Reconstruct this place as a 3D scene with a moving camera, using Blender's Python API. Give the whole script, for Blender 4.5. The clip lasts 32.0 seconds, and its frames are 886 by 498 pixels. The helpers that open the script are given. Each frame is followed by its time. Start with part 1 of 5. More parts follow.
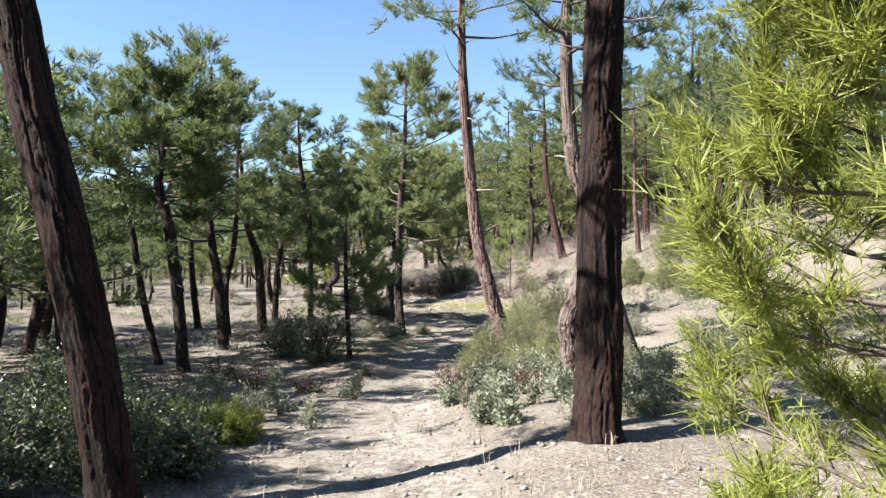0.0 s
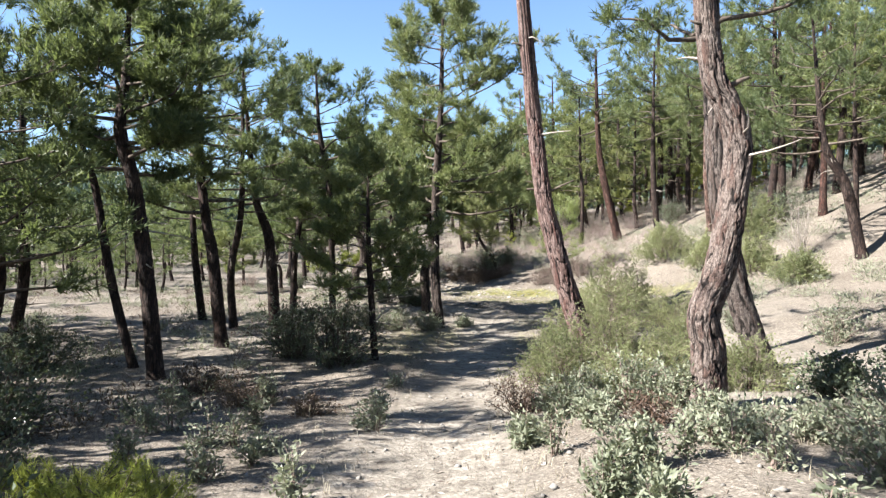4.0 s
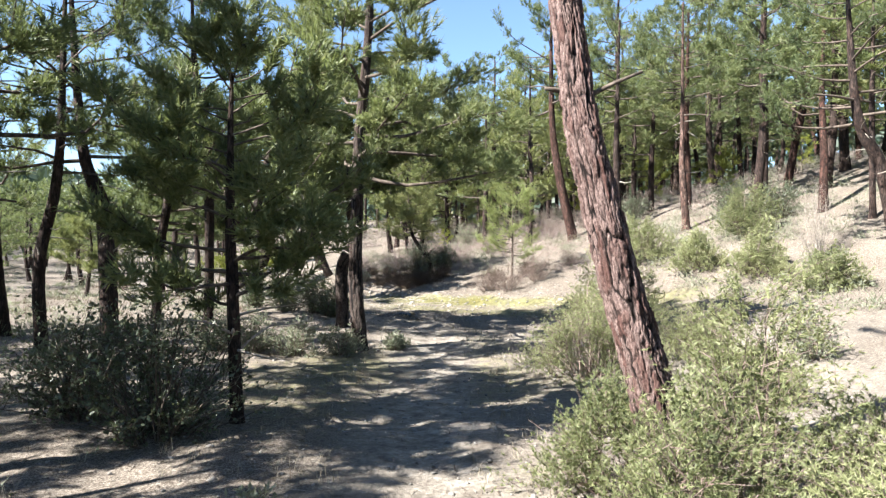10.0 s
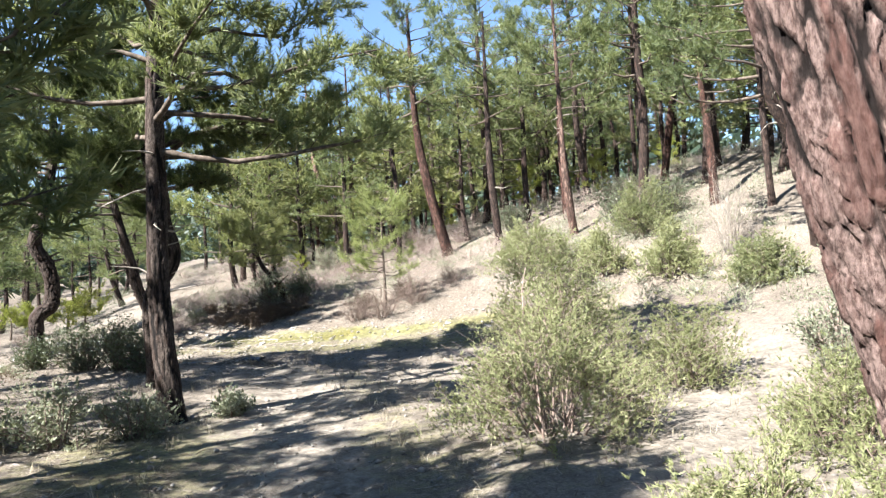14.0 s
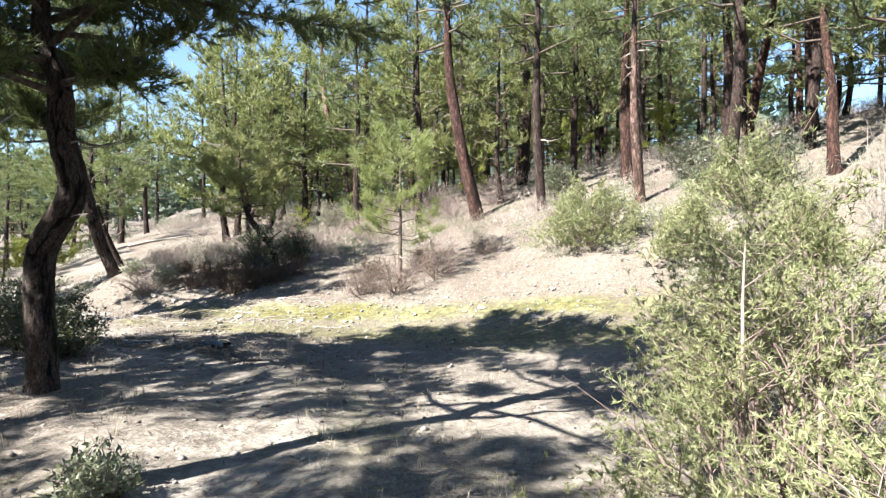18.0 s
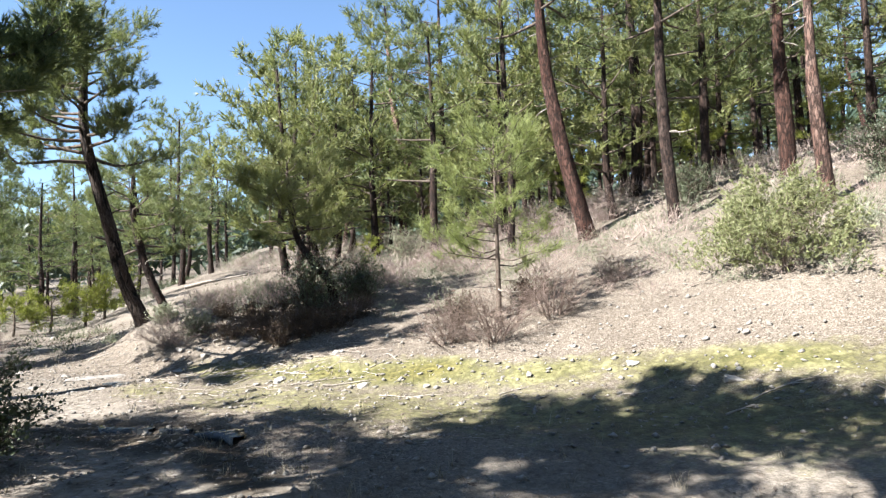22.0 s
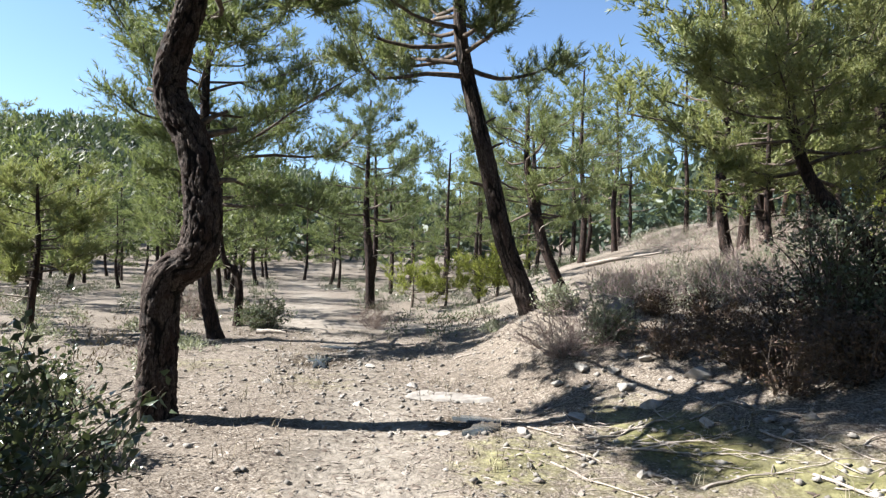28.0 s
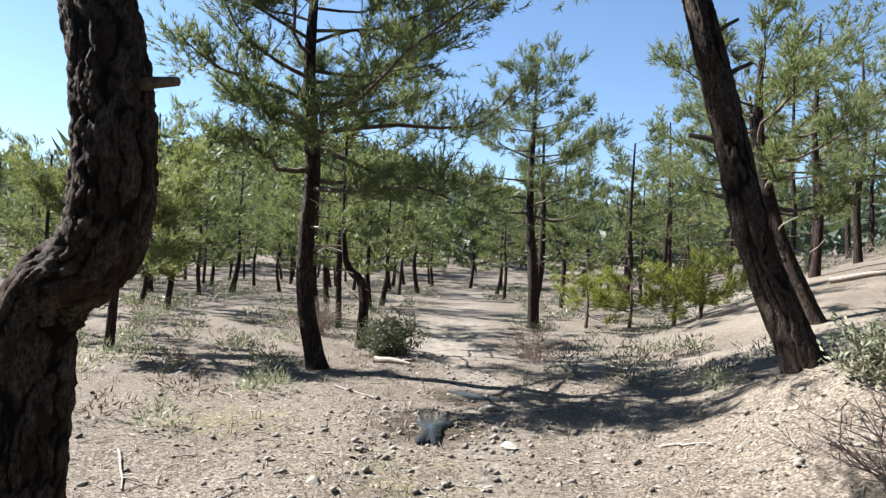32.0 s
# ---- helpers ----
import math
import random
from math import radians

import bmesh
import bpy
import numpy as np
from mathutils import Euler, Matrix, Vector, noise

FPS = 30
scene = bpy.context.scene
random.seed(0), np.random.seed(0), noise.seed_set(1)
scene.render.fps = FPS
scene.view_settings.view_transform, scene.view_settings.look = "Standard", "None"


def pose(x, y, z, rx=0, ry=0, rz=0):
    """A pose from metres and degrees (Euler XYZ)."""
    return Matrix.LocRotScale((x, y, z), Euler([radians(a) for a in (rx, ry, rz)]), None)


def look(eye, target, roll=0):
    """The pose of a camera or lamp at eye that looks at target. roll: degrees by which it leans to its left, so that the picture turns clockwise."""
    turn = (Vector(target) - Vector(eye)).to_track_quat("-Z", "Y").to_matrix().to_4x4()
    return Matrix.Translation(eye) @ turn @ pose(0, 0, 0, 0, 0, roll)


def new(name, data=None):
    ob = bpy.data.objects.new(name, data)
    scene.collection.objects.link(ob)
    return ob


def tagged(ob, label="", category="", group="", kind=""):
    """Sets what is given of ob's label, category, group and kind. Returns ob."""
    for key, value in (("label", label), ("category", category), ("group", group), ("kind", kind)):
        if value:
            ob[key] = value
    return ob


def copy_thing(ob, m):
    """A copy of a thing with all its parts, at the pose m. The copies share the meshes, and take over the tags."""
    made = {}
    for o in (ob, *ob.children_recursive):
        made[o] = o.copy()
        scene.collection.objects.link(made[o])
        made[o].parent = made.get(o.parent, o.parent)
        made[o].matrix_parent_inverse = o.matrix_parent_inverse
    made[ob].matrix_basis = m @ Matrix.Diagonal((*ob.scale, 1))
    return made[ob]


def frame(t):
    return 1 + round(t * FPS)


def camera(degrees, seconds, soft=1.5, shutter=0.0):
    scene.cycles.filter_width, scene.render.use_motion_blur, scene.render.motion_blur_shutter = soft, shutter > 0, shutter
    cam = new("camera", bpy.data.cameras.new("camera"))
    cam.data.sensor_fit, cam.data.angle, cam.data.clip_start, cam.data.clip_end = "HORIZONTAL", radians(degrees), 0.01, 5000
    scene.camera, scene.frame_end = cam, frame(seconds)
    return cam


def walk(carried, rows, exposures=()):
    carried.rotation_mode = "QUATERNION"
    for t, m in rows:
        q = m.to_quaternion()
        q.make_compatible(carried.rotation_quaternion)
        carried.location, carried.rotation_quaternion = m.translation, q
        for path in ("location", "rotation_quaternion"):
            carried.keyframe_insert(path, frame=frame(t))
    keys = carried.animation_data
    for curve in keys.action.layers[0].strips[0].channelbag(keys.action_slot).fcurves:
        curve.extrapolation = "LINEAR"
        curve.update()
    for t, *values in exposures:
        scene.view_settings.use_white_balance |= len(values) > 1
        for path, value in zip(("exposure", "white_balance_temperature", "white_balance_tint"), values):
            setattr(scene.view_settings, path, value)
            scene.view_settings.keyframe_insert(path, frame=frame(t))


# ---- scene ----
# the walk
cam = camera(69.46, 32.0, 1.35)
PATH = [
    (0, look((0.446, -4.835, 1.845), (0.492, -2.836, 1.862), -0.21)),
    (0.5, look((0.355, -4.463, 1.798), (0.447, -2.467, 1.711), -0.16)),
    (1, look((0.306, -4.001, 1.733), (0.320, -2.003, 1.647), 1.05)),
    (1.5, look((0.253, -3.475, 1.651), (0.323, -1.481, 1.518), 0.83)),
    (2, look((0.226, -2.945, 1.606), (0.199, -0.947, 1.523), 0.94)),
    (2.5, look((0.185, -2.384, 1.548), (0.139, -0.385, 1.521), 1.92)),
    (3, look((0.187, -1.954, 1.506), (0.109, 0.044, 1.503), 2.11)),
    (3.5, look((0.173, -1.385, 1.476), (0.086, 0.613, 1.463), 0.26)),
    (5.5, look((-0.028, 0.641, 1.388), (-0.018, 2.641, 1.371), -0.28)),
    (6, look((-0.116, 1.141, 1.352), (-0.062, 3.140, 1.372), 0.97)),
    (6.5, look((-0.175, 1.670, 1.295), (-0.182, 3.668, 1.381), 0.53)),
    (7, look((-0.227, 2.176, 1.228), (-0.128, 4.174, 1.256), 0.45)),
    (7.5, look((-0.243, 2.657, 1.162), (-0.116, 4.652, 1.196), -0.69)),
    (8, look((-0.236, 3.207, 1.099), (-0.069, 5.200, 1.095), -2.50)),
    (8.5, look((-0.220, 3.706, 1.079), (-0.107, 5.702, 1.032), -0.66)),
    (9, look((-0.185, 4.211, 1.057), (0.092, 6.192, 1.064), -0.23)),
    (9.5, look((-0.101, 4.681, 1.033), (0.132, 6.667, 1.006), -0.59)),
    (10, look((-0.057, 5.171, 0.987), (0.126, 7.163, 0.994), 0.52)),
    (10.5, look((-0.037, 5.648, 0.940), (0.214, 7.632, 0.919), 0.60)),
    (11, look((-0.020, 6.152, 0.881), (0.115, 8.147, 0.862), 0.03)),
    (11.5, look((0.039, 6.706, 0.814), (0.213, 8.697, 0.753), 0.34)),
    (12, look((0.112, 7.302, 0.763), (0.366, 9.285, 0.753), -1.01)),
    (12.5, look((0.182, 7.871, 0.704), (0.603, 9.827, 0.715), -2.45)),
    (13, look((0.240, 8.418, 0.651), (0.709, 10.362, 0.680), -4.16)),
    (13.5, look((0.279, 8.862, 0.604), (0.830, 10.782, 0.695), -3.39)),
    (14, look((0.320, 9.323, 0.557), (0.941, 11.222, 0.657), -3.63)),
    (14.5, look((0.408, 9.778, 0.551), (0.961, 11.697, 0.668), -1.76)),
    (16.5, look((0.915, 11.954, 0.729), (1.481, 13.871, 0.684), -1.00)),
    (17, look((1.002, 12.544, 0.715), (1.576, 14.459, 0.668), 0.42)),
    (17.5, look((1.103, 13.160, 0.693), (1.604, 15.096, 0.683), -0.11)),
    (18, look((1.208, 13.707, 0.666), (1.789, 15.620, 0.659), 0.04)),
    (18.5, look((1.349, 14.266, 0.649), (1.885, 16.193, 0.666), -1.10)),
    (19, look((1.462, 14.901, 0.635), (2.020, 16.822, 0.643), 0.42)),
    (19.5, look((1.548, 15.417, 0.621), (1.979, 17.369, 0.693), -1.47)),
    (20, look((1.591, 15.992, 0.604), (2.053, 17.937, 0.664), -1.76)),
    (20.5, look((1.677, 16.548, 0.607), (2.083, 18.507, 0.601), -2.98)),
    (21, look((1.697, 17.084, 0.609), (2.018, 19.058, 0.580), -2.17)),
    (21.5, look((1.750, 17.593, 0.608), (2.141, 19.554, 0.573), -2.34)),
    (22, look((1.829, 18.111, 0.588), (2.181, 20.077, 0.689), -1.92)),
    (22.5, look((1.917, 18.685, 0.564), (2.373, 20.632, 0.587), -2.41)),
    (23, look((1.978, 19.267, 0.530), (2.245, 21.248, 0.569), -1.19)),
    (23.5, look((1.999, 19.847, 0.504), (2.228, 21.833, 0.519), 0.00)),
    (24, look((1.992, 20.334, 0.479), (1.902, 22.325, 0.646), 1.21)),
    (24.5, look((1.941, 20.961, 0.464), (1.731, 22.948, 0.537), 2.22)),
    (25, look((1.777, 21.540, 0.475), (1.324, 23.487, 0.517), 2.05)),
    (25.5, look((1.542, 22.063, 0.478), (0.876, 23.948, 0.516), 1.52)),
    (26, look((1.269, 22.586, 0.476), (0.474, 24.420, 0.517), 0.93)),
    (26.5, look((0.996, 23.053, 0.459), (0.090, 24.836, 0.445), 1.61)),
    (28.5, look((0.172, 24.913, 0.490), (-0.596, 26.758, 0.555), 2.39)),
    (29, look((-0.050, 25.390, 0.469), (-0.813, 27.239, 0.482), 4.56)),
    (29.5, look((-0.245, 25.816, 0.453), (-1.168, 27.590, 0.500), 2.52)),
    (30, look((-0.501, 26.308, 0.413), (-1.339, 28.123, 0.449), 2.64)),
    (30.5, look((-0.679, 26.800, 0.453), (-1.662, 28.542, 0.465), 6.23)),
    (31, look((-0.863, 27.239, 0.496), (-1.970, 28.904, 0.514), 4.56)),
    (31.5, look((-1.138, 27.631, 0.515), (-2.313, 29.249, 0.541), 2.91)),
    (32, look((-1.405, 28.012, 0.525), (-2.684, 29.548, 0.591), 2.55)),
]
# the clip's camera opens up in the shaded grove and closes again past the rill
walk(cam, PATH, ((0, 2.35), (6, 2.47), (14, 2.68), (20, 2.55), (24, 2.28), (28, 2.18), (32, 2.05)))

# sky and sun: clear day, sun behind the walker's left shoulder
SUN_EL, SUN_AZ = 42.0, 250.0      # degrees; azimuth clockwise from +y
world = bpy.data.worlds.new("sky")
scene.world = world
world.use_nodes = True
wn = world.node_tree.nodes
sky = wn.new("ShaderNodeTexSky")
sky.sky_type = 'NISHITA'
sky.sun_disc = False
sky.sun_elevation, sky.sun_rotation = radians(SUN_EL), radians(SUN_AZ)
sky.air_density, sky.dust_density, sky.ozone_density = 1.0, 0.05, 4.0
wn["Background"].inputs["Strength"].default_value = 0.051
world.node_tree.links.new(sky.outputs[0], wn["Background"].inputs["Color"])
sun = new("sun", bpy.data.lights.new("sun", 'SUN'))
sun.data.energy, sun.data.angle, sun.data.color = 5.0, radians(0.53), (1.0, 0.965, 0.92)
sd = Vector((math.sin(radians(SUN_AZ)) * math.cos(radians(SUN_EL)), math.cos(radians(SUN_AZ)) * math.cos(radians(SUN_EL)), math.sin(radians(SUN_EL))))
sun.matrix_world = look(sd * 50, (0, 0, 0))

# ---- materials ----
def material(name):
    m = bpy.data.materials.new(name)
    m.use_nodes = True
    return m, m.node_tree.nodes, m.node_tree.links, m.node_tree.nodes["Principled BSDF"]


def node(nt, kind, **values):
    n = nt.new(kind)
    for k, v in values.items():
        n.inputs[k.replace("_", " ")].default_value = v
    return n


def ramp(nt, stops):
    r = nt.new("ShaderNodeValToRGB")
    e = r.color_ramp.elements
    while len(e) < len(stops):
        e.new(0.5)
    for i, (p, c) in enumerate(stops):
        e[i].position, e[i].color = p, (*c, 1)
    return r


def mixed(nt, ln, fac, a, b, mode='MIX'):
    m = nt.new("ShaderNodeMix")
    m.data_type, m.blend_type = 'RGBA', mode
    for sock, v in ((m.inputs[0], fac), (m.inputs[6], a), (m.inputs[7], b)):
        if isinstance(v, (int, float)):
            sock.default_value = v
        elif isinstance(v, tuple):
            sock.default_value = (*v, 1)
        else:
            ln.new(v, sock)
    return m.outputs[2]


def foliage(name, colours, translucent=0.35, rough=0.55):
    """Needles or leaves: colour changes from blade to blade, from clump to clump and from plant to plant."""
    m, nt, ln, bsdf = material(name)
    geo = nt.new("ShaderNodeNewGeometry")
    info = nt.new("ShaderNodeObjectInfo")
    co = nt.new("ShaderNodeTexCoord")
    cl = node(nt, "ShaderNodeTexNoise", Scale=1.6, Detail=2.0)
    ln.new(co.outputs["Object"], cl.inputs["Vector"])
    a = nt.new("ShaderNodeMath"); a.operation = 'MULTIPLY_ADD'
    ln.new(geo.outputs["Random Per Island"], a.inputs[0]); a.inputs[1].default_value = 0.45
    b = nt.new("ShaderNodeMath"); b.operation = 'MULTIPLY_ADD'
    ln.new(cl.outputs[0], b.inputs[0]); b.inputs[1].default_value = 0.7
    ln.new(a.outputs[0], b.inputs[2])
    c = nt.new("ShaderNodeMath"); c.operation = 'MULTIPLY_ADD'
    ln.new(info.outputs["Random"], c.inputs[0]); c.inputs[1].default_value = 0.3; c.inputs[2].default_value = -0.22
    ln.new(c.outputs[0], a.inputs[2])
    r = ramp(nt, [(i / (len(colours) - 1), k) for i, k in enumerate(colours)])
    ln.new(b.outputs[0], r.inputs[0])
    ln.new(r.outputs[0], bsdf.inputs["Base Color"])
    bsdf.inputs["Roughness"].default_value = rough
    bsdf.inputs["Specular IOR Level"].default_value = 0.35
    tr = nt.new("ShaderNodeBsdfTranslucent")
    ln.new(mixed(nt, ln, 0.18, r.outputs[0], (0.30, 0.36, 0.05), 'MIX'), tr.inputs["Color"])
    mx = nt.new("ShaderNodeMixShader"); mx.inputs[0].default_value = translucent
    ln.new(bsdf.outputs[0], mx.inputs[1]); ln.new(tr.outputs[0], mx.inputs[2])
    ln.new(mx.outputs[0], nt["Material Output"].inputs[0])
    return m


def bark(name, deep, mid, pale, scale=9.0, bump=0.9):
    """Long plates parted by ragged dark cracks; each plate has its own tone."""
    m, nt, ln, bsdf = material(name)
    co = nt.new("ShaderNodeTexCoord")
    mp = nt.new("ShaderNodeMapping"); mp.inputs["Scale"].default_value = (1, 1, 0.22)
    ln.new(co.outputs["Object"], mp.inputs[0])
    wob = node(nt, "ShaderNodeTexNoise", Scale=11.0, Detail=4.0, Roughness=0.6)
    ln.new(mp.outputs[0], wob.inputs["Vector"])
    warped = mixed(nt, ln, 0.10, mp.outputs[0], wob.outputs["Color"], 'LINEAR_LIGHT')
    v = node(nt, "ShaderNodeTexVoronoi", Scale=scale * 1.6); v.feature = 'DISTANCE_TO_EDGE'
    cell = node(nt, "ShaderNodeTexVoronoi", Scale=scale * 1.6)
    ln.new(warped, v.inputs["Vector"]); ln.new(warped, cell.inputs["Vector"])
    fine = node(nt, "ShaderNodeTexNoise", Scale=55.0, Detail=7.0, Roughness=0.75)
    ln.new(mp.outputs[0], fine.inputs["Vector"])
    big = node(nt, "ShaderNodeTexNoise", Scale=2.6, Detail=3.0)
    ln.new(co.outputs["Object"], big.inputs["Vector"])
    ragged = nt.new("ShaderNodeMath"); ragged.operation = 'MULTIPLY_ADD'
    ln.new(fine.outputs[0], ragged.inputs[0]); ragged.inputs[1].default_value = 0.3
    ln.new(v.outputs["Distance"], ragged.inputs[2])
    edge = ramp(nt, [(0.13, (0, 0, 0)), (0.34, (1, 1, 1))])
    ln.new(ragged.outputs[0], edge.inputs[0])
    grain = ramp(nt, [(0.34, (0, 0, 0)), (0.66, (1, 1, 1))])
    ln.new(fine.outputs[0], grain.inputs[0])
    plate = mixed(nt, ln, grain.outputs[0], mid, pale)
    sepc = nt.new("ShaderNodeSeparateColor"); ln.new(cell.outputs["Color"], sepc.inputs[0])
    tone = ramp(nt, [(0.0, (0.5, 0.44, 0.42)), (0.5, (0.85, 0.8, 0.78)), (1.0, (1.15, 1.12, 1.1))])
    ln.new(sepc.outputs[0], tone.inputs[0])
    plate = mixed(nt, ln, 1.0, plate, tone.outputs[0], 'MULTIPLY')
    blotch = ramp(nt, [(0.36, (0.7, 0.6, 0.56)), (0.62, (1.0, 1.0, 1.0))])
    ln.new(big.outputs[0], blotch.inputs[0])
    plate = mixed(nt, ln, 1.0, plate, blotch.outputs[0], 'MULTIPLY')
    ln.new(mixed(nt, ln, edge.outputs[0], deep, plate), bsdf.inputs["Base Color"])
    bsdf.inputs["Roughness"].default_value = 0.9
    bsdf.inputs["Specular IOR Level"].default_value = 0.2
    h = mixed(nt, ln, 0.4, edge.outputs[0], fine.outputs["Color"])
    bp = node(nt, "ShaderNodeBump", Strength=bump, Distance=0.03)
    ln.new(h, bp.inputs["Height"]); ln.new(bp.outputs[0], bsdf.inputs["Normal"])
    return m


def plain(name, colours, scale=12.0, rough=0.9, bump=0.3, random_tint=0.0):
    m, nt, ln, bsdf = material(name)
    co = nt.new("ShaderNodeTexCoord")
    n = node(nt, "ShaderNodeTexNoise", Scale=scale, Detail=6.0, Roughness=0.65)
    ln.new(co.outputs["Object"], n.inputs["Vector"])
    r = ramp(nt, [(0.3 + 0.4 * i / max(1, len(colours) - 1), c) for i, c in enumerate(colours)])
    f = n.outputs[0]
    if random_tint:
        geo = nt.new("ShaderNodeNewGeometry"); info = nt.new("ShaderNodeObjectInfo")
        s = nt.new("ShaderNodeMath"); s.operation = 'ADD'
        ln.new(geo.outputs["Random Per Island"], s.inputs[0]); ln.new(info.outputs["Random"], s.inputs[1])
        a = nt.new("ShaderNodeMath"); a.operation = 'MULTIPLY_ADD'
        ln.new(s.outputs[0], a.inputs[0]); a.inputs[1].default_value = random_tint; ln.new(n.outputs[0], a.inputs[2])
        b = nt.new("ShaderNodeMath"); b.operation = 'SUBTRACT'
        ln.new(a.outputs[0], b.inputs[0]); b.inputs[1].default_value = random_tint
        f = b.outputs[0]
    ln.new(f, r.inputs[0]); ln.new(r.outputs[0], bsdf.inputs["Base Color"])
    bsdf.inputs["Roughness"].default_value = rough
    bsdf.inputs["Specular IOR Level"].default_value = 0.25
    bp = node(nt, "ShaderNodeBump", Strength=bump, Distance=0.01)
    ln.new(n.outputs[0], bp.inputs["Height"]); ln.new(bp.outputs[0], bsdf.inputs["Normal"])
    return m


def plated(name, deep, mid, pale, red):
    """Bark of the trunks that are passed close by: every plate that stands out has its own tone, flaky and grained, and
    the cracks are painted darker.
    """
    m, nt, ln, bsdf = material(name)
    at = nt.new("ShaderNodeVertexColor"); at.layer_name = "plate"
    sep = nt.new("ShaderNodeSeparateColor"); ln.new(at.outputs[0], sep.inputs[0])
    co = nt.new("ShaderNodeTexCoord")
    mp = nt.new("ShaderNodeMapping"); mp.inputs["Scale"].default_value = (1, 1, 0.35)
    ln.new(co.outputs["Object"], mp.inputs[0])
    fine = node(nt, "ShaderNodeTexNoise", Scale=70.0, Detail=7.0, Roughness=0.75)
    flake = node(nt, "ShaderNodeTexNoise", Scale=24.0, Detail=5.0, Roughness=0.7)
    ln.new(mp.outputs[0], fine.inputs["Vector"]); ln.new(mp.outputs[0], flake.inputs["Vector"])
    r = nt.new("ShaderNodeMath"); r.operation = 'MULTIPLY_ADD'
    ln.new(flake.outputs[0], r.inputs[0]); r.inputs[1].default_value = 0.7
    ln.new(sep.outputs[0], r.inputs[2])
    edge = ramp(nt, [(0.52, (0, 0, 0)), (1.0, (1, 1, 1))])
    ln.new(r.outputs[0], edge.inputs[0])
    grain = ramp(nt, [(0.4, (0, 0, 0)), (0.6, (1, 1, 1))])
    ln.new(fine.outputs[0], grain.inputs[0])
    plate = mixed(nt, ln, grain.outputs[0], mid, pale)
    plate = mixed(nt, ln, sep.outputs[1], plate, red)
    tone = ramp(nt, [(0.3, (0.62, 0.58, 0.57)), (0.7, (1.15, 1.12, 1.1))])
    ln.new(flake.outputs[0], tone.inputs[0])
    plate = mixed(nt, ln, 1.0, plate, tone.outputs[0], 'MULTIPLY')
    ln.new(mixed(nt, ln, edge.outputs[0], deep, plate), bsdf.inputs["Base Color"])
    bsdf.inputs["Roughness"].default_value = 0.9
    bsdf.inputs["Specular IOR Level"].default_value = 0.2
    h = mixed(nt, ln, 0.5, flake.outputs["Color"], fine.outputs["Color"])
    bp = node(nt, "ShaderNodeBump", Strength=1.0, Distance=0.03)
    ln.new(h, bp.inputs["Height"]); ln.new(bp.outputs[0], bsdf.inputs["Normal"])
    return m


PINE = foliage("pine_needles", [(0.022, 0.036, 0.02), (0.075, 0.1, 0.045), (0.14, 0.168, 0.07), (0.215, 0.222, 0.105)], 0.4)
PINE_LIGHT = foliage("light_pine_needles", [(0.05, 0.068, 0.028), (0.115, 0.14, 0.052), (0.19, 0.205, 0.08), (0.25, 0.25, 0.11)], 0.4)
PINE_YOUNG = foliage("young_pine_needles", [(0.1, 0.125, 0.025), (0.19, 0.215, 0.042), (0.27, 0.28, 0.07)], 0.45)
JUNIPER = foliage("juniper_sprays", [(0.065, 0.082, 0.04), (0.16, 0.18, 0.085), (0.255, 0.268, 0.135), (0.33, 0.325, 0.2)], 0.4)
GREY_LEAF = foliage("grey_leaves", [(0.06, 0.072, 0.045), (0.135, 0.15, 0.1), (0.21, 0.225, 0.16), (0.25, 0.235, 0.17)], 0.3)
OAK_LEAF = foliage("oak_leaves", [(0.026, 0.038, 0.022), (0.07, 0.088, 0.052), (0.14, 0.158, 0.104)], 0.2, 0.32)
# dead-leaf brown, darkened further for the shade in the bank's hollow
DRY_LEAF = foliage("dry_leaves", [(0.024, 0.014, 0.01), (0.062, 0.036, 0.025), (0.12, 0.078, 0.056)], 0.15)
FAR_PINE = foliage("far_pine_needles", [(0.008, 0.018, 0.015), (0.022, 0.04, 0.028), (0.042, 0.064, 0.043), (0.068, 0.09, 0.06)], 0.25)
SAPLING = foliage("soft_pine_needles", [(0.126, 0.163, 0.063), (0.2, 0.237, 0.089), (0.274, 0.296, 0.118)], 0.5)
BARK = bark("pine_bark", (0.014, 0.01, 0.008), (0.08, 0.046, 0.037), (0.216, 0.16, 0.136))
# dark bark, its colour lowered to carry the crown shade on the grove trunks
BARK_DARK = bark("shade_toned_dark_bark", (0.008, 0.006, 0.006), (0.03, 0.021, 0.017), (0.092, 0.07, 0.06))
BARK_RED = bark("red_pine_bark", (0.008, 0.006, 0.005), (0.046, 0.023, 0.018), (0.12, 0.07, 0.056))
BARK_GREY = bark("grey_pine_bark", (0.022, 0.014, 0.011), (0.144, 0.076, 0.062), (0.368, 0.28, 0.248), 11.0)
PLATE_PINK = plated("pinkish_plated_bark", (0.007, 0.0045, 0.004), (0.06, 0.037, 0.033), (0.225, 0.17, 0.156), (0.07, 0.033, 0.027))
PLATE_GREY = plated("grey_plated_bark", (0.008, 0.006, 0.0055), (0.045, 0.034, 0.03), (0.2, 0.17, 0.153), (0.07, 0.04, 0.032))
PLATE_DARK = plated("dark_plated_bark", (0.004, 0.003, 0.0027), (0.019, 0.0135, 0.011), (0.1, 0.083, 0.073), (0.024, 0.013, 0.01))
# darkened for the shade on the thick pine; the leaning one shares it
PLATE_RED = plated("shade_toned_red_bark", (0.0016, 0.0012, 0.001), (0.0095, 0.0048, 0.0037), (0.03, 0.0185, 0.0155), (0.02, 0.0065, 0.0044))
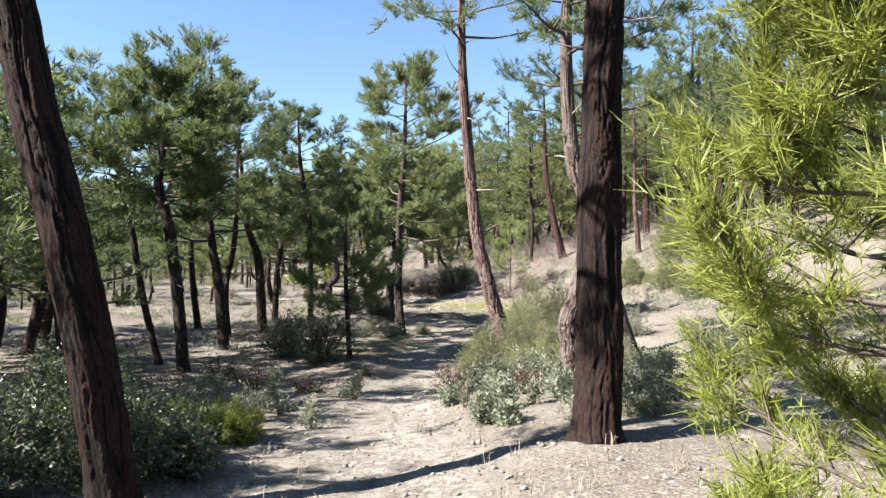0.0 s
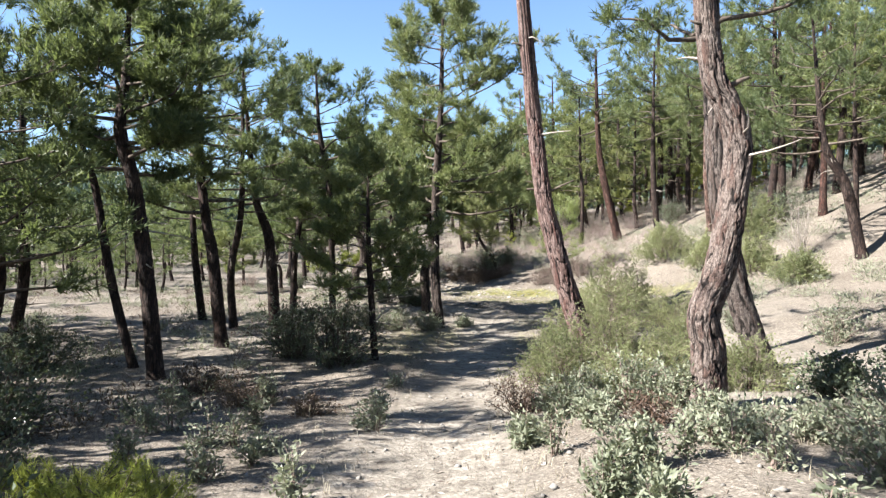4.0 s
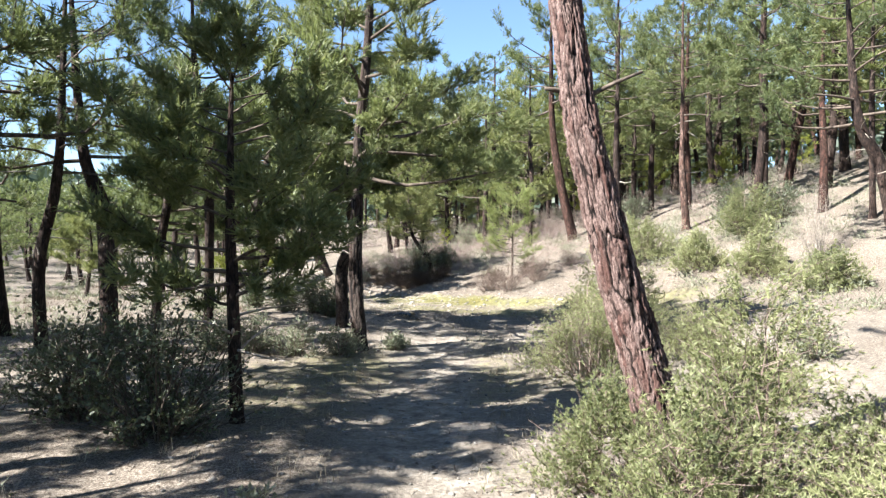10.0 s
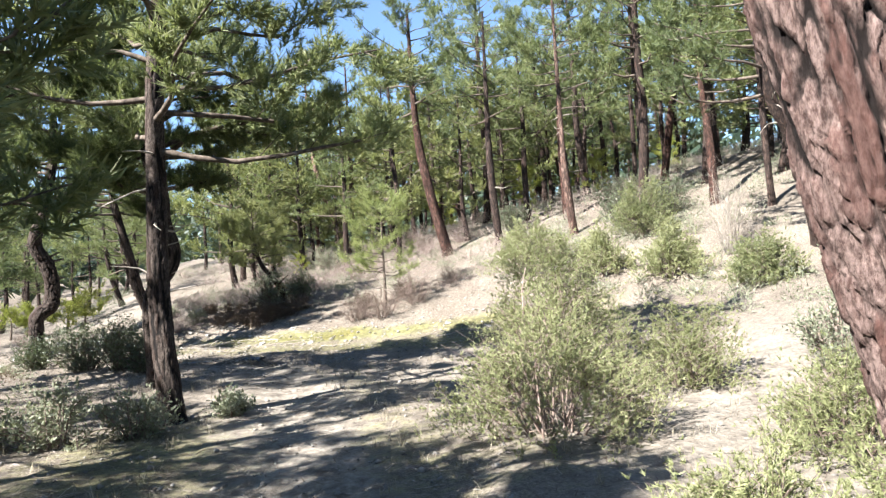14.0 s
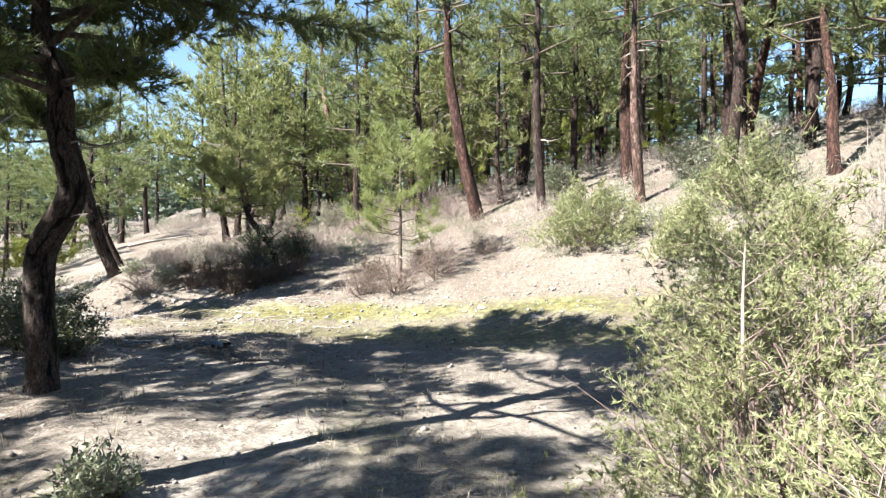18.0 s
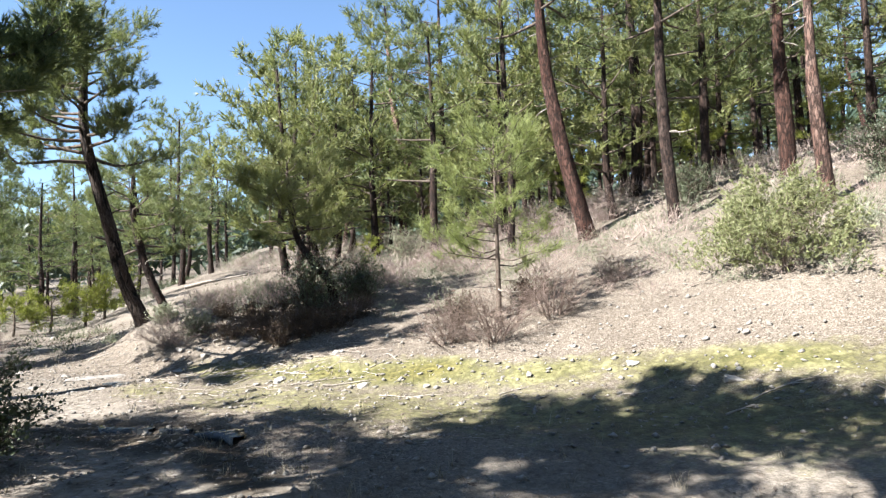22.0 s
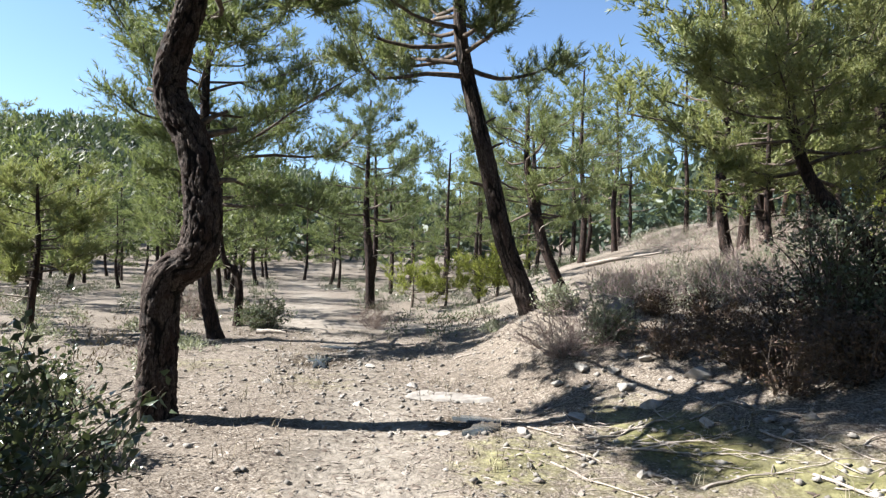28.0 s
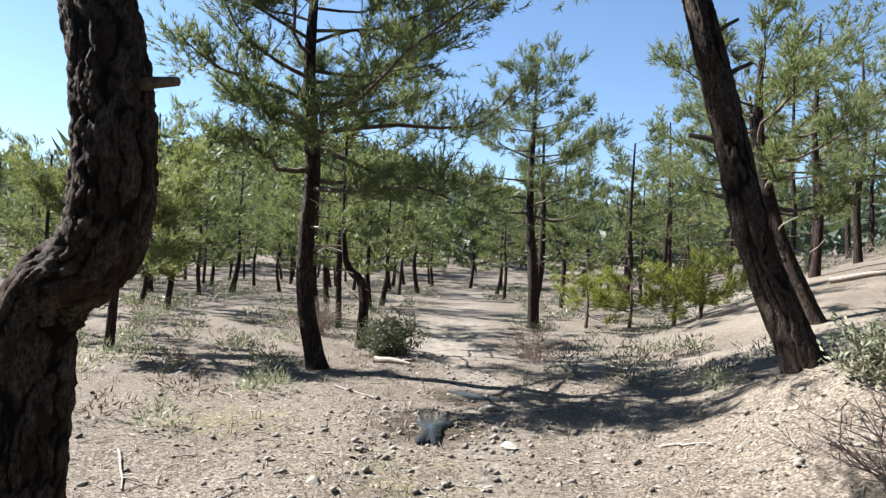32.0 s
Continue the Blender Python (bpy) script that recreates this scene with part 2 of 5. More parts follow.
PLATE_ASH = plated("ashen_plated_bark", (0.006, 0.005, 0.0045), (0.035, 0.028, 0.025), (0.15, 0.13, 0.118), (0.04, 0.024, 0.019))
LIMB = plain("limb_bark", [(0.026, 0.019, 0.016), (0.074, 0.058, 0.046), (0.148, 0.122, 0.1)], 14)
DEADWOOD = plain("dead_wood", [(0.12, 0.104, 0.088), (0.25, 0.22, 0.19), (0.38, 0.345, 0.3)], 18)
TWIG = plain("brown_twigs", [(0.075, 0.052, 0.044), (0.15, 0.112, 0.095), (0.25, 0.198, 0.17)], 9, random_tint=0.15)
PINK_TWIG = plain("pale_twigs", [(0.148, 0.104, 0.092), (0.237, 0.185, 0.167), (0.326, 0.274, 0.244)], 7, random_tint=0.15)
STONE = plain("limestone", [(0.11, 0.102, 0.092), (0.2, 0.188, 0.17), (0.29, 0.277, 0.255)], 14, random_tint=0.2, bump=1.0)
STRAW = plain("straw", [(0.15, 0.13, 0.09), (0.24, 0.212, 0.155), (0.32, 0.29, 0.225)], 5, random_tint=0.3)
SLAB = plain("weathered_slab", [(0.12, 0.11, 0.1), (0.19, 0.178, 0.162), (0.25, 0.237, 0.218)], 7, bump=1.0)
CHIP = plain("wood_chips", [(0.055, 0.042, 0.034), (0.15, 0.125, 0.105), (0.27, 0.245, 0.215)], 4, random_tint=0.4)
LITTER = plain("litter", [(0.08, 0.06, 0.045), (0.16, 0.132, 0.105), (0.27, 0.24, 0.2)], 5, random_tint=0.35)


def ground_material():
    m, nt, ln, bsdf = material("dry_soil")
    geo = nt.new("ShaderNodeNewGeometry")
    at = nt.new("ShaderNodeVertexColor"); at.layer_name = "cover"
    sep = nt.new("ShaderNodeSeparateColor"); ln.new(at.outputs[0], sep.inputs[0])
    big = node(nt, "ShaderNodeTexNoise", Scale=0.55, Detail=4.0, Roughness=0.6)
    mid = node(nt, "ShaderNodeTexNoise", Scale=5.0, Detail=6.0, Roughness=0.65)
    fine = node(nt, "ShaderNodeTexNoise", Scale=45.0, Detail=5.0, Roughness=0.7)
    peb = node(nt, "ShaderNodeTexVoronoi", Scale=19.0, Randomness=1.0)
    lump = node(nt, "ShaderNodeTexNoise", Scale=13.0, Detail=4.0, Roughness=0.7)
    for n in (big, mid, fine, peb, lump):
        ln.new(geo.outputs["Position"], n.inputs["Vector"])
    soil = ramp(nt, [(0.3, (0.1, 0.088, 0.077)), (0.48, (0.184, 0.17, 0.148)), (0.66, (0.262, 0.246, 0.219))])
    ln.new(mid.outputs[0], soil.inputs[0])
    litter = ramp(nt, [(0.36, (0.042, 0.033, 0.026)), (0.5, (0.14, 0.122, 0.102)), (0.64, (0.262, 0.243, 0.215))])
    ln.new(fine.outputs[0], litter.inputs[0])
    moss = ramp(nt, [(0.32, (0.05, 0.056, 0.02)), (0.5, (0.118, 0.117, 0.056)), (0.66, (0.21, 0.204, 0.118))])
    ln.new(mid.outputs[0], moss.inputs[0])
    # litter where the cover says, broken up by noise
    def edge(chan, lo, hi):
        a = nt.new("ShaderNodeMath"); a.operation = 'MULTIPLY_ADD'
        ln.new(mid.outputs[0], a.inputs[0]); a.inputs[1].default_value = 0.9
        ln.new(chan, a.inputs[2])
        r = nt.new("ShaderNodeMapRange"); r.inputs[1].default_value = lo; r.inputs[2].default_value = hi
        ln.new(a.outputs[0], r.inputs[0])
        return r.outputs[0]
    c = mixed(nt, ln, edge(sep.outputs[0], 0.7, 1.15), soil.outputs[0], litter.outputs[0])
    c = mixed(nt, ln, edge(sep.outputs[1], 0.75, 1.1), c, moss.outputs[0])
    gold = ramp(nt, [(0.35, (0.068, 0.07, 0.024)), (0.62, (0.158, 0.144, 0.05))])
    ln.new(lump.outputs[0], gold.inputs[0])
    c = mixed(nt, ln, edge(sep.outputs[1], 1.15, 1.55), c, gold.outputs[0])
    # wet soil colour, taken deeper to hold the shade at the rill too
    damp_shade = mixed(nt, ln, 1.0, c, (0.36, 0.33, 0.29), 'MULTIPLY')
    c = mixed(nt, ln, edge(sep.outputs[2], 0.8, 1.1), c, damp_shade)
    spk = ramp(nt, [(0.0, (1.4, 1.38, 1.36)), (0.2, (1.0, 1.0, 1.0)), (0.7, (0.62, 0.58, 0.55))])
    ln.new(peb.outputs["Distance"], spk.inputs[0])
    c = mixed(nt, ln, 0.35, c, spk.outputs[0], 'MULTIPLY')
    clod = ramp(nt, [(0.38, (0.72, 0.7, 0.68)), (0.6, (1.12, 1.11, 1.1))])
    ln.new(lump.outputs[0], clod.inputs[0])
    c = mixed(nt, ln, 0.8, c, clod.outputs[0], 'MULTIPLY')
    tone = ramp(nt, [(0.35, (0.82, 0.8, 0.78)), (0.65, (1.08, 1.07, 1.06))])
    ln.new(big.outputs[0], tone.inputs[0])
    ln.new(mixed(nt, ln, 1.0, c, tone.outputs[0], 'MULTIPLY'), bsdf.inputs["Base Color"])
    bsdf.inputs["Roughness"].default_value = 0.95
    bsdf.inputs["Specular IOR Level"].default_value = 0.15
    h = mixed(nt, ln, 0.3, mixed(nt, ln, 0.5, fine.outputs["Color"], lump.outputs["Color"]), peb.outputs["Distance"])
    bp = node(nt, "ShaderNodeBump", Strength=1.0, Distance=0.032)
    ln.new(h, bp.inputs["Height"]); ln.new(bp.outputs[0], bsdf.inputs["Normal"])
    return m


SOIL = ground_material()
WATER, _nt, _ln, _b = material("puddle_water")
_b.inputs["Base Color"].default_value = (0.03, 0.034, 0.036, 1)
_b.inputs["Roughness"].default_value = 0.03
_b.inputs["IOR"].default_value = 1.45
_n = node(_nt, "ShaderNodeTexNoise", Scale=22.0, Detail=2.0)
_bp = node(_nt, "ShaderNodeBump", Strength=0.4, Distance=0.02)
_ln.new(_n.outputs[0], _bp.inputs["Height"]); _ln.new(_bp.outputs[0], _b.inputs["Normal"])

# ---- shapes ----
def mesh(name, verts, faces, mats, smooth=True, index=None):
    """A mesh from arrays; faces: list of arrays of rows with equal corner counts."""
    me = bpy.data.meshes.new(name)
    verts = np.asarray(verts, np.float32)
    faces = [np.asarray(f, np.int32) for f in faces if len(f)]
    me.vertices.add(len(verts)); me.vertices.foreach_set("co", verts.ravel())
    loops = np.concatenate([f.ravel() for f in faces])
    sizes = np.concatenate([np.full(len(f), f.shape[1], np.int32) for f in faces])
    me.loops.add(len(loops)); me.loops.foreach_set("vertex_index", loops)
    me.polygons.add(len(sizes))
    me.polygons.foreach_set("loop_start", np.concatenate([[0], np.cumsum(sizes)[:-1]]).astype(np.int32))
    if smooth:
        me.polygons.foreach_set("use_smooth", np.ones(len(sizes), bool))
    for m in (mats if isinstance(mats, (list, tuple)) else [mats]):
        me.materials.append(m)
    me.update(calc_edges=True)
    return me


def part(name, me, parent, label=""):
    ob = new(name, me)
    ob.parent = parent
    return tagged(ob, label)


def thing(name, at, label, category, group="", kind=""):
    ob = new(name)
    ob.empty_display_size = 0.2
    ob.location = at
    return tagged(ob, label, category, group, kind)


class Soup:
    """Collects vertices and faces of one mesh."""
    def __init__(self):
        self.v, self.q, self.t, self.n = [], [], [], 0

    def add(self, verts, quads=None, tris=None):
        if quads is not None and len(quads):
            self.q.append(np.asarray(quads) + self.n)
        if tris is not None and len(tris):
            self.t.append(np.asarray(tris) + self.n)
        self.v.append(np.asarray(verts)); self.n += len(verts)

    def mesh(self, name, mats, smooth=True):
        fs = []
        if self.q: fs.append(np.concatenate(self.q))
        if self.t: fs.append(np.concatenate(self.t))
        return mesh(name, np.concatenate(self.v), fs, mats, smooth)


def smoothline(pts, n):
    """Catmull-Rom through the control points, n rows."""
    p = np.asarray(pts, float)
    p = np.vstack([2 * p[0] - p[1], p, 2 * p[-1] - p[-2]])
    k = len(p) - 3
    out = []
    for u in np.linspace(0, k - 1e-6, n):
        i = int(u); f = u - i
        a, b, c, d = p[i:i + 4]
        out.append(0.5 * (2 * b + (c - a) * f + (2 * a - 5 * b + 4 * c - d) * f * f + (3 * b - a - 3 * c + d) * f ** 3))
    return np.array(out)


def tube(line, radii, seg=6, cap=True):
    """Rings along a line; returns vertices and quads. The last ring closes to a point."""
    line = np.asarray(line, float); n = len(line)
    tan = np.gradient(line, axis=0); tan /= np.linalg.norm(tan, axis=1)[:, None] + 1e-9
    ref = np.array([1.0, 0.1, 0.05]) if abs(tan[0, 0]) < 0.8 else np.array([0.0, 1.0, 0.1])
    a = np.cross(tan, ref); a /= np.linalg.norm(a, axis=1)[:, None]
    b = np.cross(tan, a)
    th = np.linspace(0, 2 * np.pi, seg, endpoint=False)
    r = np.broadcast_to(np.asarray(radii, float).reshape(n, -1), (n, seg))
    v = line[:, None] + r[..., None] * (np.cos(th)[None, :, None] * a[:, None] + np.sin(th)[None, :, None] * b[:, None])
    i = np.arange(n - 1)[:, None] * seg; j = np.arange(seg)[None]; k = (j + 1) % seg
    q = np.stack([i + j, i + k, i + seg + k, i + seg + j], -1).reshape(-1, 4)
    return v.reshape(-1, 3), q


def cells(u, v, per, rng_seed):
    """Distance to the second less the nearest cell point on a grid that repeats every `per` columns."""
    rs = np.random.RandomState(rng_seed)
    jit = rs.rand(64, 256, 2)
    iu, iv = np.floor(u).astype(int), np.floor(v).astype(int)
    best = np.full(u.shape, 9.0); second = best.copy(); tint = np.zeros(u.shape)
    for du in (-1, 0, 1):
        for dv in (-1, 0, 1):
            cu, cv = iu + du, iv + dv
            j = jit[(cu % per) % 64, cv % 256]
            d = np.hypot(cu + j[..., 0] - u, (cv + j[..., 1] - v))
            nearer = d < best
            second = np.where(nearer, best, np.minimum(second, d))
            tint = np.where(nearer, jit[(cu % per) % 64, cv % 256, 0] * 7 % 1, tint)
            best = np.where(nearer, d, best)
    return second - best, tint


def trunk_mesh(name, line, radii, mat, seg=40, ring=0.05, plates=0.022, seed=1, flare=0.35, wide=0.05, tall=4.0):
    """A trunk with plates of bark standing proud of deep cracks, and a flared foot."""
    line = np.asarray(line, float)
    length = np.linalg.norm(np.diff(line, axis=0), axis=1).sum()
    low = min(length, 4.8)
    h = np.r_[np.arange(0, low, ring), np.arange(low, length, max(ring * 6, 0.3)), length]
    n = len(h)
    dense = smoothline(line, 200)
    along = np.r_[0, np.cumsum(np.linalg.norm(np.diff(dense, axis=0), axis=1))]
    along *= length / along[-1]
    ln = np.stack([np.interp(h, along, dense[:, j]) for j in range(3)], 1)
    rr = np.interp(h, along, smoothline(np.c_[np.asarray(radii), np.zeros(len(radii)), np.zeros(len(radii))], 200)[:, 0])
    th = np.linspace(0, 2 * np.pi, seg, endpoint=False)
    rs = np.random.RandomState(seed)
    ph = rs.rand(3) * 6
    R = rr[:, None] * (1 + 0.05 * np.sin(2 * th + ph[0] + h[:, None] * 0.8) + 0.04 * np.sin(3 * th + ph[1] - h[:, None] * 1.3))
    R = R * (1 + flare * np.exp(-h / 0.16)[:, None] * (0.7 + 0.3 * np.sin(5 * th + ph[2])))
    cols = max(5, int(round(2 * np.pi * radii[0] / wide)))
    hh = h[:, None]
    tu = np.broadcast_to(th / (2 * np.pi) * cols, R.shape)
    sv = 1 / (wide * tall)
    U = tu + 0.9 * vnoise(tu * 0.45, hh * sv * 0.9, seed) + 0.45 * vnoise(tu * 1.7, hh * sv * 2.6, seed + 1)
    V = hh * sv + 1.2 * vnoise(tu * 0.6, hh * sv * 0.5, seed + 2) + 0.5 * vnoise(tu * 2.1, hh * sv * 3.1, seed + 3)
    d, tint = cells(U, V, cols, seed)
    d2, tint2 = cells(U * 1.9 + 3.7, V * 3.1, cols * 2, seed + 5)
    furrow = np.abs(vnoise(U * 0.9 + 5, V * 0.45, seed + 7))
    fine_furrow = np.abs(vnoise(U * 2.3 + 9, V * 1.1, seed + 8))
    open_ = np.clip(furrow * 9, 0, 1) * (0.45 + 0.55 * np.clip(fine_furrow * 8, 0, 1))
    crack = np.clip((d - 0.02) * 7, 0, 1)
    bumpy = open_ * (0.55 + 0.45 * crack) * (0.7 + 0.35 * tint) * (0.8 + 0.3 * np.clip(d2 * 6, 0, 1) * tint2)
    R = R + plates * (bumpy - 0.5) + rs.rand(*R.shape) * plates * 0.16
    v, q = tube(ln, np.maximum(R, 0.004), seg)
    me = mesh(name, v, [q], mat, smooth=False)
    # red channel puts the cracks' darkness into the colour; green and blue vary the plates
    crack_level = np.clip(open_ * (0.45 + 0.55 * np.clip((d - 0.02) * 5, 0, 1)) * (0.75 + 0.25 * np.clip(d2 * 5, 0, 1)), 0, 1)
    tone = np.stack([crack_level, np.clip(tint * 1.5 - 0.7, 0, 1), tint2, np.ones_like(tint)], -1).astype(np.float32)
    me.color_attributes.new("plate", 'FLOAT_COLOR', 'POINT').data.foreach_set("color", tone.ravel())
    return me


def blades(tips, dirs, per, length, width, rng, spread=0.75, lift=0.15, back=0.12):
    """Thin needles fanning from each tip; one triangle each."""
    n = len(tips) * per
    t = np.repeat(tips, per, 0); d = np.repeat(dirs, per, 0)
    w = d + rng.normal(0, spread, (n, 3)); w[:, 2] += lift
    w /= np.linalg.norm(w, axis=1)[:, None] + 1e-9
    s = np.cross(w, rng.normal(0, 1, (n, 3))); s /= np.linalg.norm(s, axis=1)[:, None] + 1e-9
    t = t - d * (rng.rand(n, 1) * back)
    L = length * (0.65 + 0.6 * rng.rand(n, 1)); Wd = width * (0.7 + 0.6 * rng.rand(n, 1)) / 2
    v = np.stack([t - s * Wd, t + s * Wd, t + w * L], 1).reshape(-1, 3)
    return v, np.arange(n * 3).reshape(-1, 3)


def leaves(at, dirs, per, length, width, rng, spread=0.9, lift=0.2, jitter=0.03):
    """Folded pointed leaves, two triangles each."""
    n = len(at) * per
    t = np.repeat(at, per, 0) + rng.normal(0, jitter, (n, 3)); d = np.repeat(dirs, per, 0)
    w = d + rng.normal(0, spread, (n, 3)); w[:, 2] += lift
    w /= np.linalg.norm(w, axis=1)[:, None] + 1e-9
    s = np.cross(w, rng.normal(0, 1, (n, 3))); s /= np.linalg.norm(s, axis=1)[:, None] + 1e-9
    up = np.cross(s, w)
    L = length * (0.6 + 0.7 * rng.rand(n, 1)); Wd = width * (0.7 + 0.6 * rng.rand(n, 1)) / 2
    m = t + w * L * 0.45
    v = np.stack([t, m - s * Wd + up * Wd * 0.5, t + w * L, m + s * Wd + up * Wd * 0.5], 1).reshape(-1, 3)
    b = np.arange(n)[:, None] * 4
    tr = np.concatenate([b + [0, 1, 2], b + [0, 2, 3]])
    return v, tr


def crown(trunk_line, trunk_r, low, rng, limbs=26, reach=2.0, droop=0.15, round_=0.55, twigs=6, tufts=13, puff=0.33, dead=4, bias=None, limb_rings=7, limb_seg=5):
    """Limbs, branchlets and the needle tufts gathered in rounded puffs, for a pine whose crown starts at the height `low`.
    Returns the limbs as separate tubes, the branchlets, tufts with directions, and dead side branches."""
    z = trunk_line[:, 2] - trunk_line[0, 2]
    top = z[-1]
    steps = np.arange(len(z))
    limb_tubes, soup, tips, dirs = [], Soup(), [], []
    turn = rng.rand() * 6
    for i in range(limbs):
        u = (i + rng.rand() * 0.9) / limbs
        h = low + (top - low) * u ** 0.9
        k = np.interp(h, z, steps)
        base = np.array([np.interp(k, steps, trunk_line[:, j]) for j in range(3)])
        r0 = np.interp(k, steps, trunk_r)
        az = turn + i * 2.399 + rng.normal(0, 0.5)
        out = np.array([math.cos(az), math.sin(az), 0.0])
        prof = max(0.16, 1 - ((u - 0.32) / 0.72) ** 2) ** round_
        L = reach * prof * (0.55 + 0.65 * rng.rand())
        if bias is not None:
            L *= 1 + 0.5 * float(out @ np.array(bias))
        rise = (0.05 + 0.65 * u) * L + rng.normal(0.1, 0.12) * L
        side = np.array([-out[1], out[0], 0.0]) * rng.normal(0, 0.25) * L
        p = np.array([base, base + out * L * 0.35 + [0, 0, rise * 0.3 - droop * L * 0.35] + side * 0.4 + rng.normal(0, 0.04 * L, 3),
                      base + out * L * 0.7 + [0, 0, rise * 0.55 - droop * L * 0.3] + side + rng.normal(0, 0.04 * L, 3), base + out * L + [0, 0, rise] + side * 0.6])
        line = smoothline(p, 7)
        lr = np.clip(r0 * 0.42, 0.012, 0.065) * np.linspace(1, 0.22, 7)
        pick = np.linspace(0, 6, limb_rings).round().astype(int)
        limb_tubes.append(tube(line[pick], lr[pick], limb_seg))
        dr = line[-1] - line[0]; dr = dr / (np.linalg.norm(dr) + 1e-9)
        nt = max(2, int(twigs * (0.4 + 0.75 * L / reach)))
        for j in range(nt):
            s = 1.0 if j == 0 else 0.3 + 0.7 * (j + rng.rand()) / nt
            s = min(s, 1.0)
            b = np.array([np.interp(s * 6, np.arange(7), line[:, c]) for c in range(3)])
            lat = np.cross(dr, [0, 0, 1.0]) * (1 if j % 2 else -1)
            w = dr * (0.35 + 0.5 * rng.rand()) + lat * (0.3 + 0.9 * rng.rand()) * (1.2 - s * 0.6) + np.array([0, 0, rng.normal(0.3, 0.35)])
            w /= np.linalg.norm(w)
            tl = (0.25 + 0.4 * rng.rand()) * (0.45 + 0.28 * L)
            e = b + w * tl
            soup.add(*tube(np.array([b, e]), [0.009, 0.004], 3))
            pr = puff * (0.6 + 0.7 * rng.rand()) * min(1, 0.45 + 0.4 * L)
            o = rng.normal(0, 1, (tufts, 3)); o /= np.linalg.norm(o, axis=1)[:, None]
            o *= pr * rng.rand(tufts, 1) ** 0.45
            o[:, 2] *= 0.62
            f = 0.55 + 0.45 * rng.rand(tufts, 1)
            tips.append(b + (e - b) * f + o)
            d = o / pr + w * 0.5 + [0, 0, 0.45]
            dirs.append(d)
    bare = []
    for i in range(dead):
        h = low * (0.45 + 0.6 * rng.rand())
        base = np.array([np.interp(h, z, trunk_line[:, j]) for j in range(3)])
        az = rng.rand() * 6.28
        out = np.array([math.cos(az), math.sin(az), rng.normal(0.1, 0.25)])
        L = 0.25 + 0.8 * rng.rand()
        ln = smoothline([base, base + out * L * 0.5 + rng.normal(0, 0.05, 3), base + out * L + rng.normal(0, 0.1, 3)], 5)
        bare.append(tube(ln, np.linspace(0.02, 0.004, 5), 4))
    return limb_tubes, soup, np.concatenate(tips), np.concatenate(dirs), bare


def pine(at, line, radii, low, seed, label, mat, needles=PINE, limbs=26, reach=2.0, per=15, blade=(0.15, 0.015), seg=16, ring=0.12, plates=0.012,
         wide=0.07, tall=3.2, split=True, name="pine_tree", group="", **kw):
    """A pine with a trunk along `line` (offsets from its foot)."""
    rng = np.random.RandomState(seed)
    root = thing(name, at, label, "tree", group)
    n = 40
    ln = smoothline(line, n)
    rr = np.interp(np.linspace(0, 1, n), np.linspace(0, 1, len(radii)), radii)
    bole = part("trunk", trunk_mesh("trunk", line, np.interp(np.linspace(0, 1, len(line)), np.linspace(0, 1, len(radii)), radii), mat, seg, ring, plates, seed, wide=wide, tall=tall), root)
    tubes, soup, tips, dirs, bare = crown(ln, rr, low, rng, limbs, reach, **kw)
    if split:
        for v, q in tubes:
            part("limb", mesh("limb", v, [q], LIMB), root)
        for v, q in bare:
            part("dead_branch", mesh("dead_branch", v, [q], DEADWOOD), bole, "bare dry side branch")
    else:
        for v, q in tubes + bare:
            soup.add(v, q)
    tagged(part("branchwork", soup.mesh("branchwork", LIMB), root), kind="stuff")
    dirs /= np.linalg.norm(dirs, axis=1)[:, None] + 1e-9
    v, t = blades(tips, dirs, per, blade[0], blade[1], rng, 0.55, 0.05, 0.2)
    tagged(part("crown", mesh("crown", v, [t], needles, smooth=False), root), kind="stuff")
    return root


def stub(tree, at, way, L, r):
    """A snapped branch stub on a trunk."""
    way = np.asarray(way, float); way /= np.linalg.norm(way)
    p = np.asarray(at, float)
    ln = np.array([p - way * 0.04, p + way * L * 0.5 + [0, 0, 0.01], p + way * L])
    v, q = tube(ln, [r * 1.5, r, r * 0.75], 7)
    cap = np.arange(len(v) - 7, len(v))[None]
    bole = next(c for c in tree.children if c.name.startswith("trunk"))
    part("branch_stub", mesh("branch_stub", v, [q, cap], LIMB, smooth=False), bole)



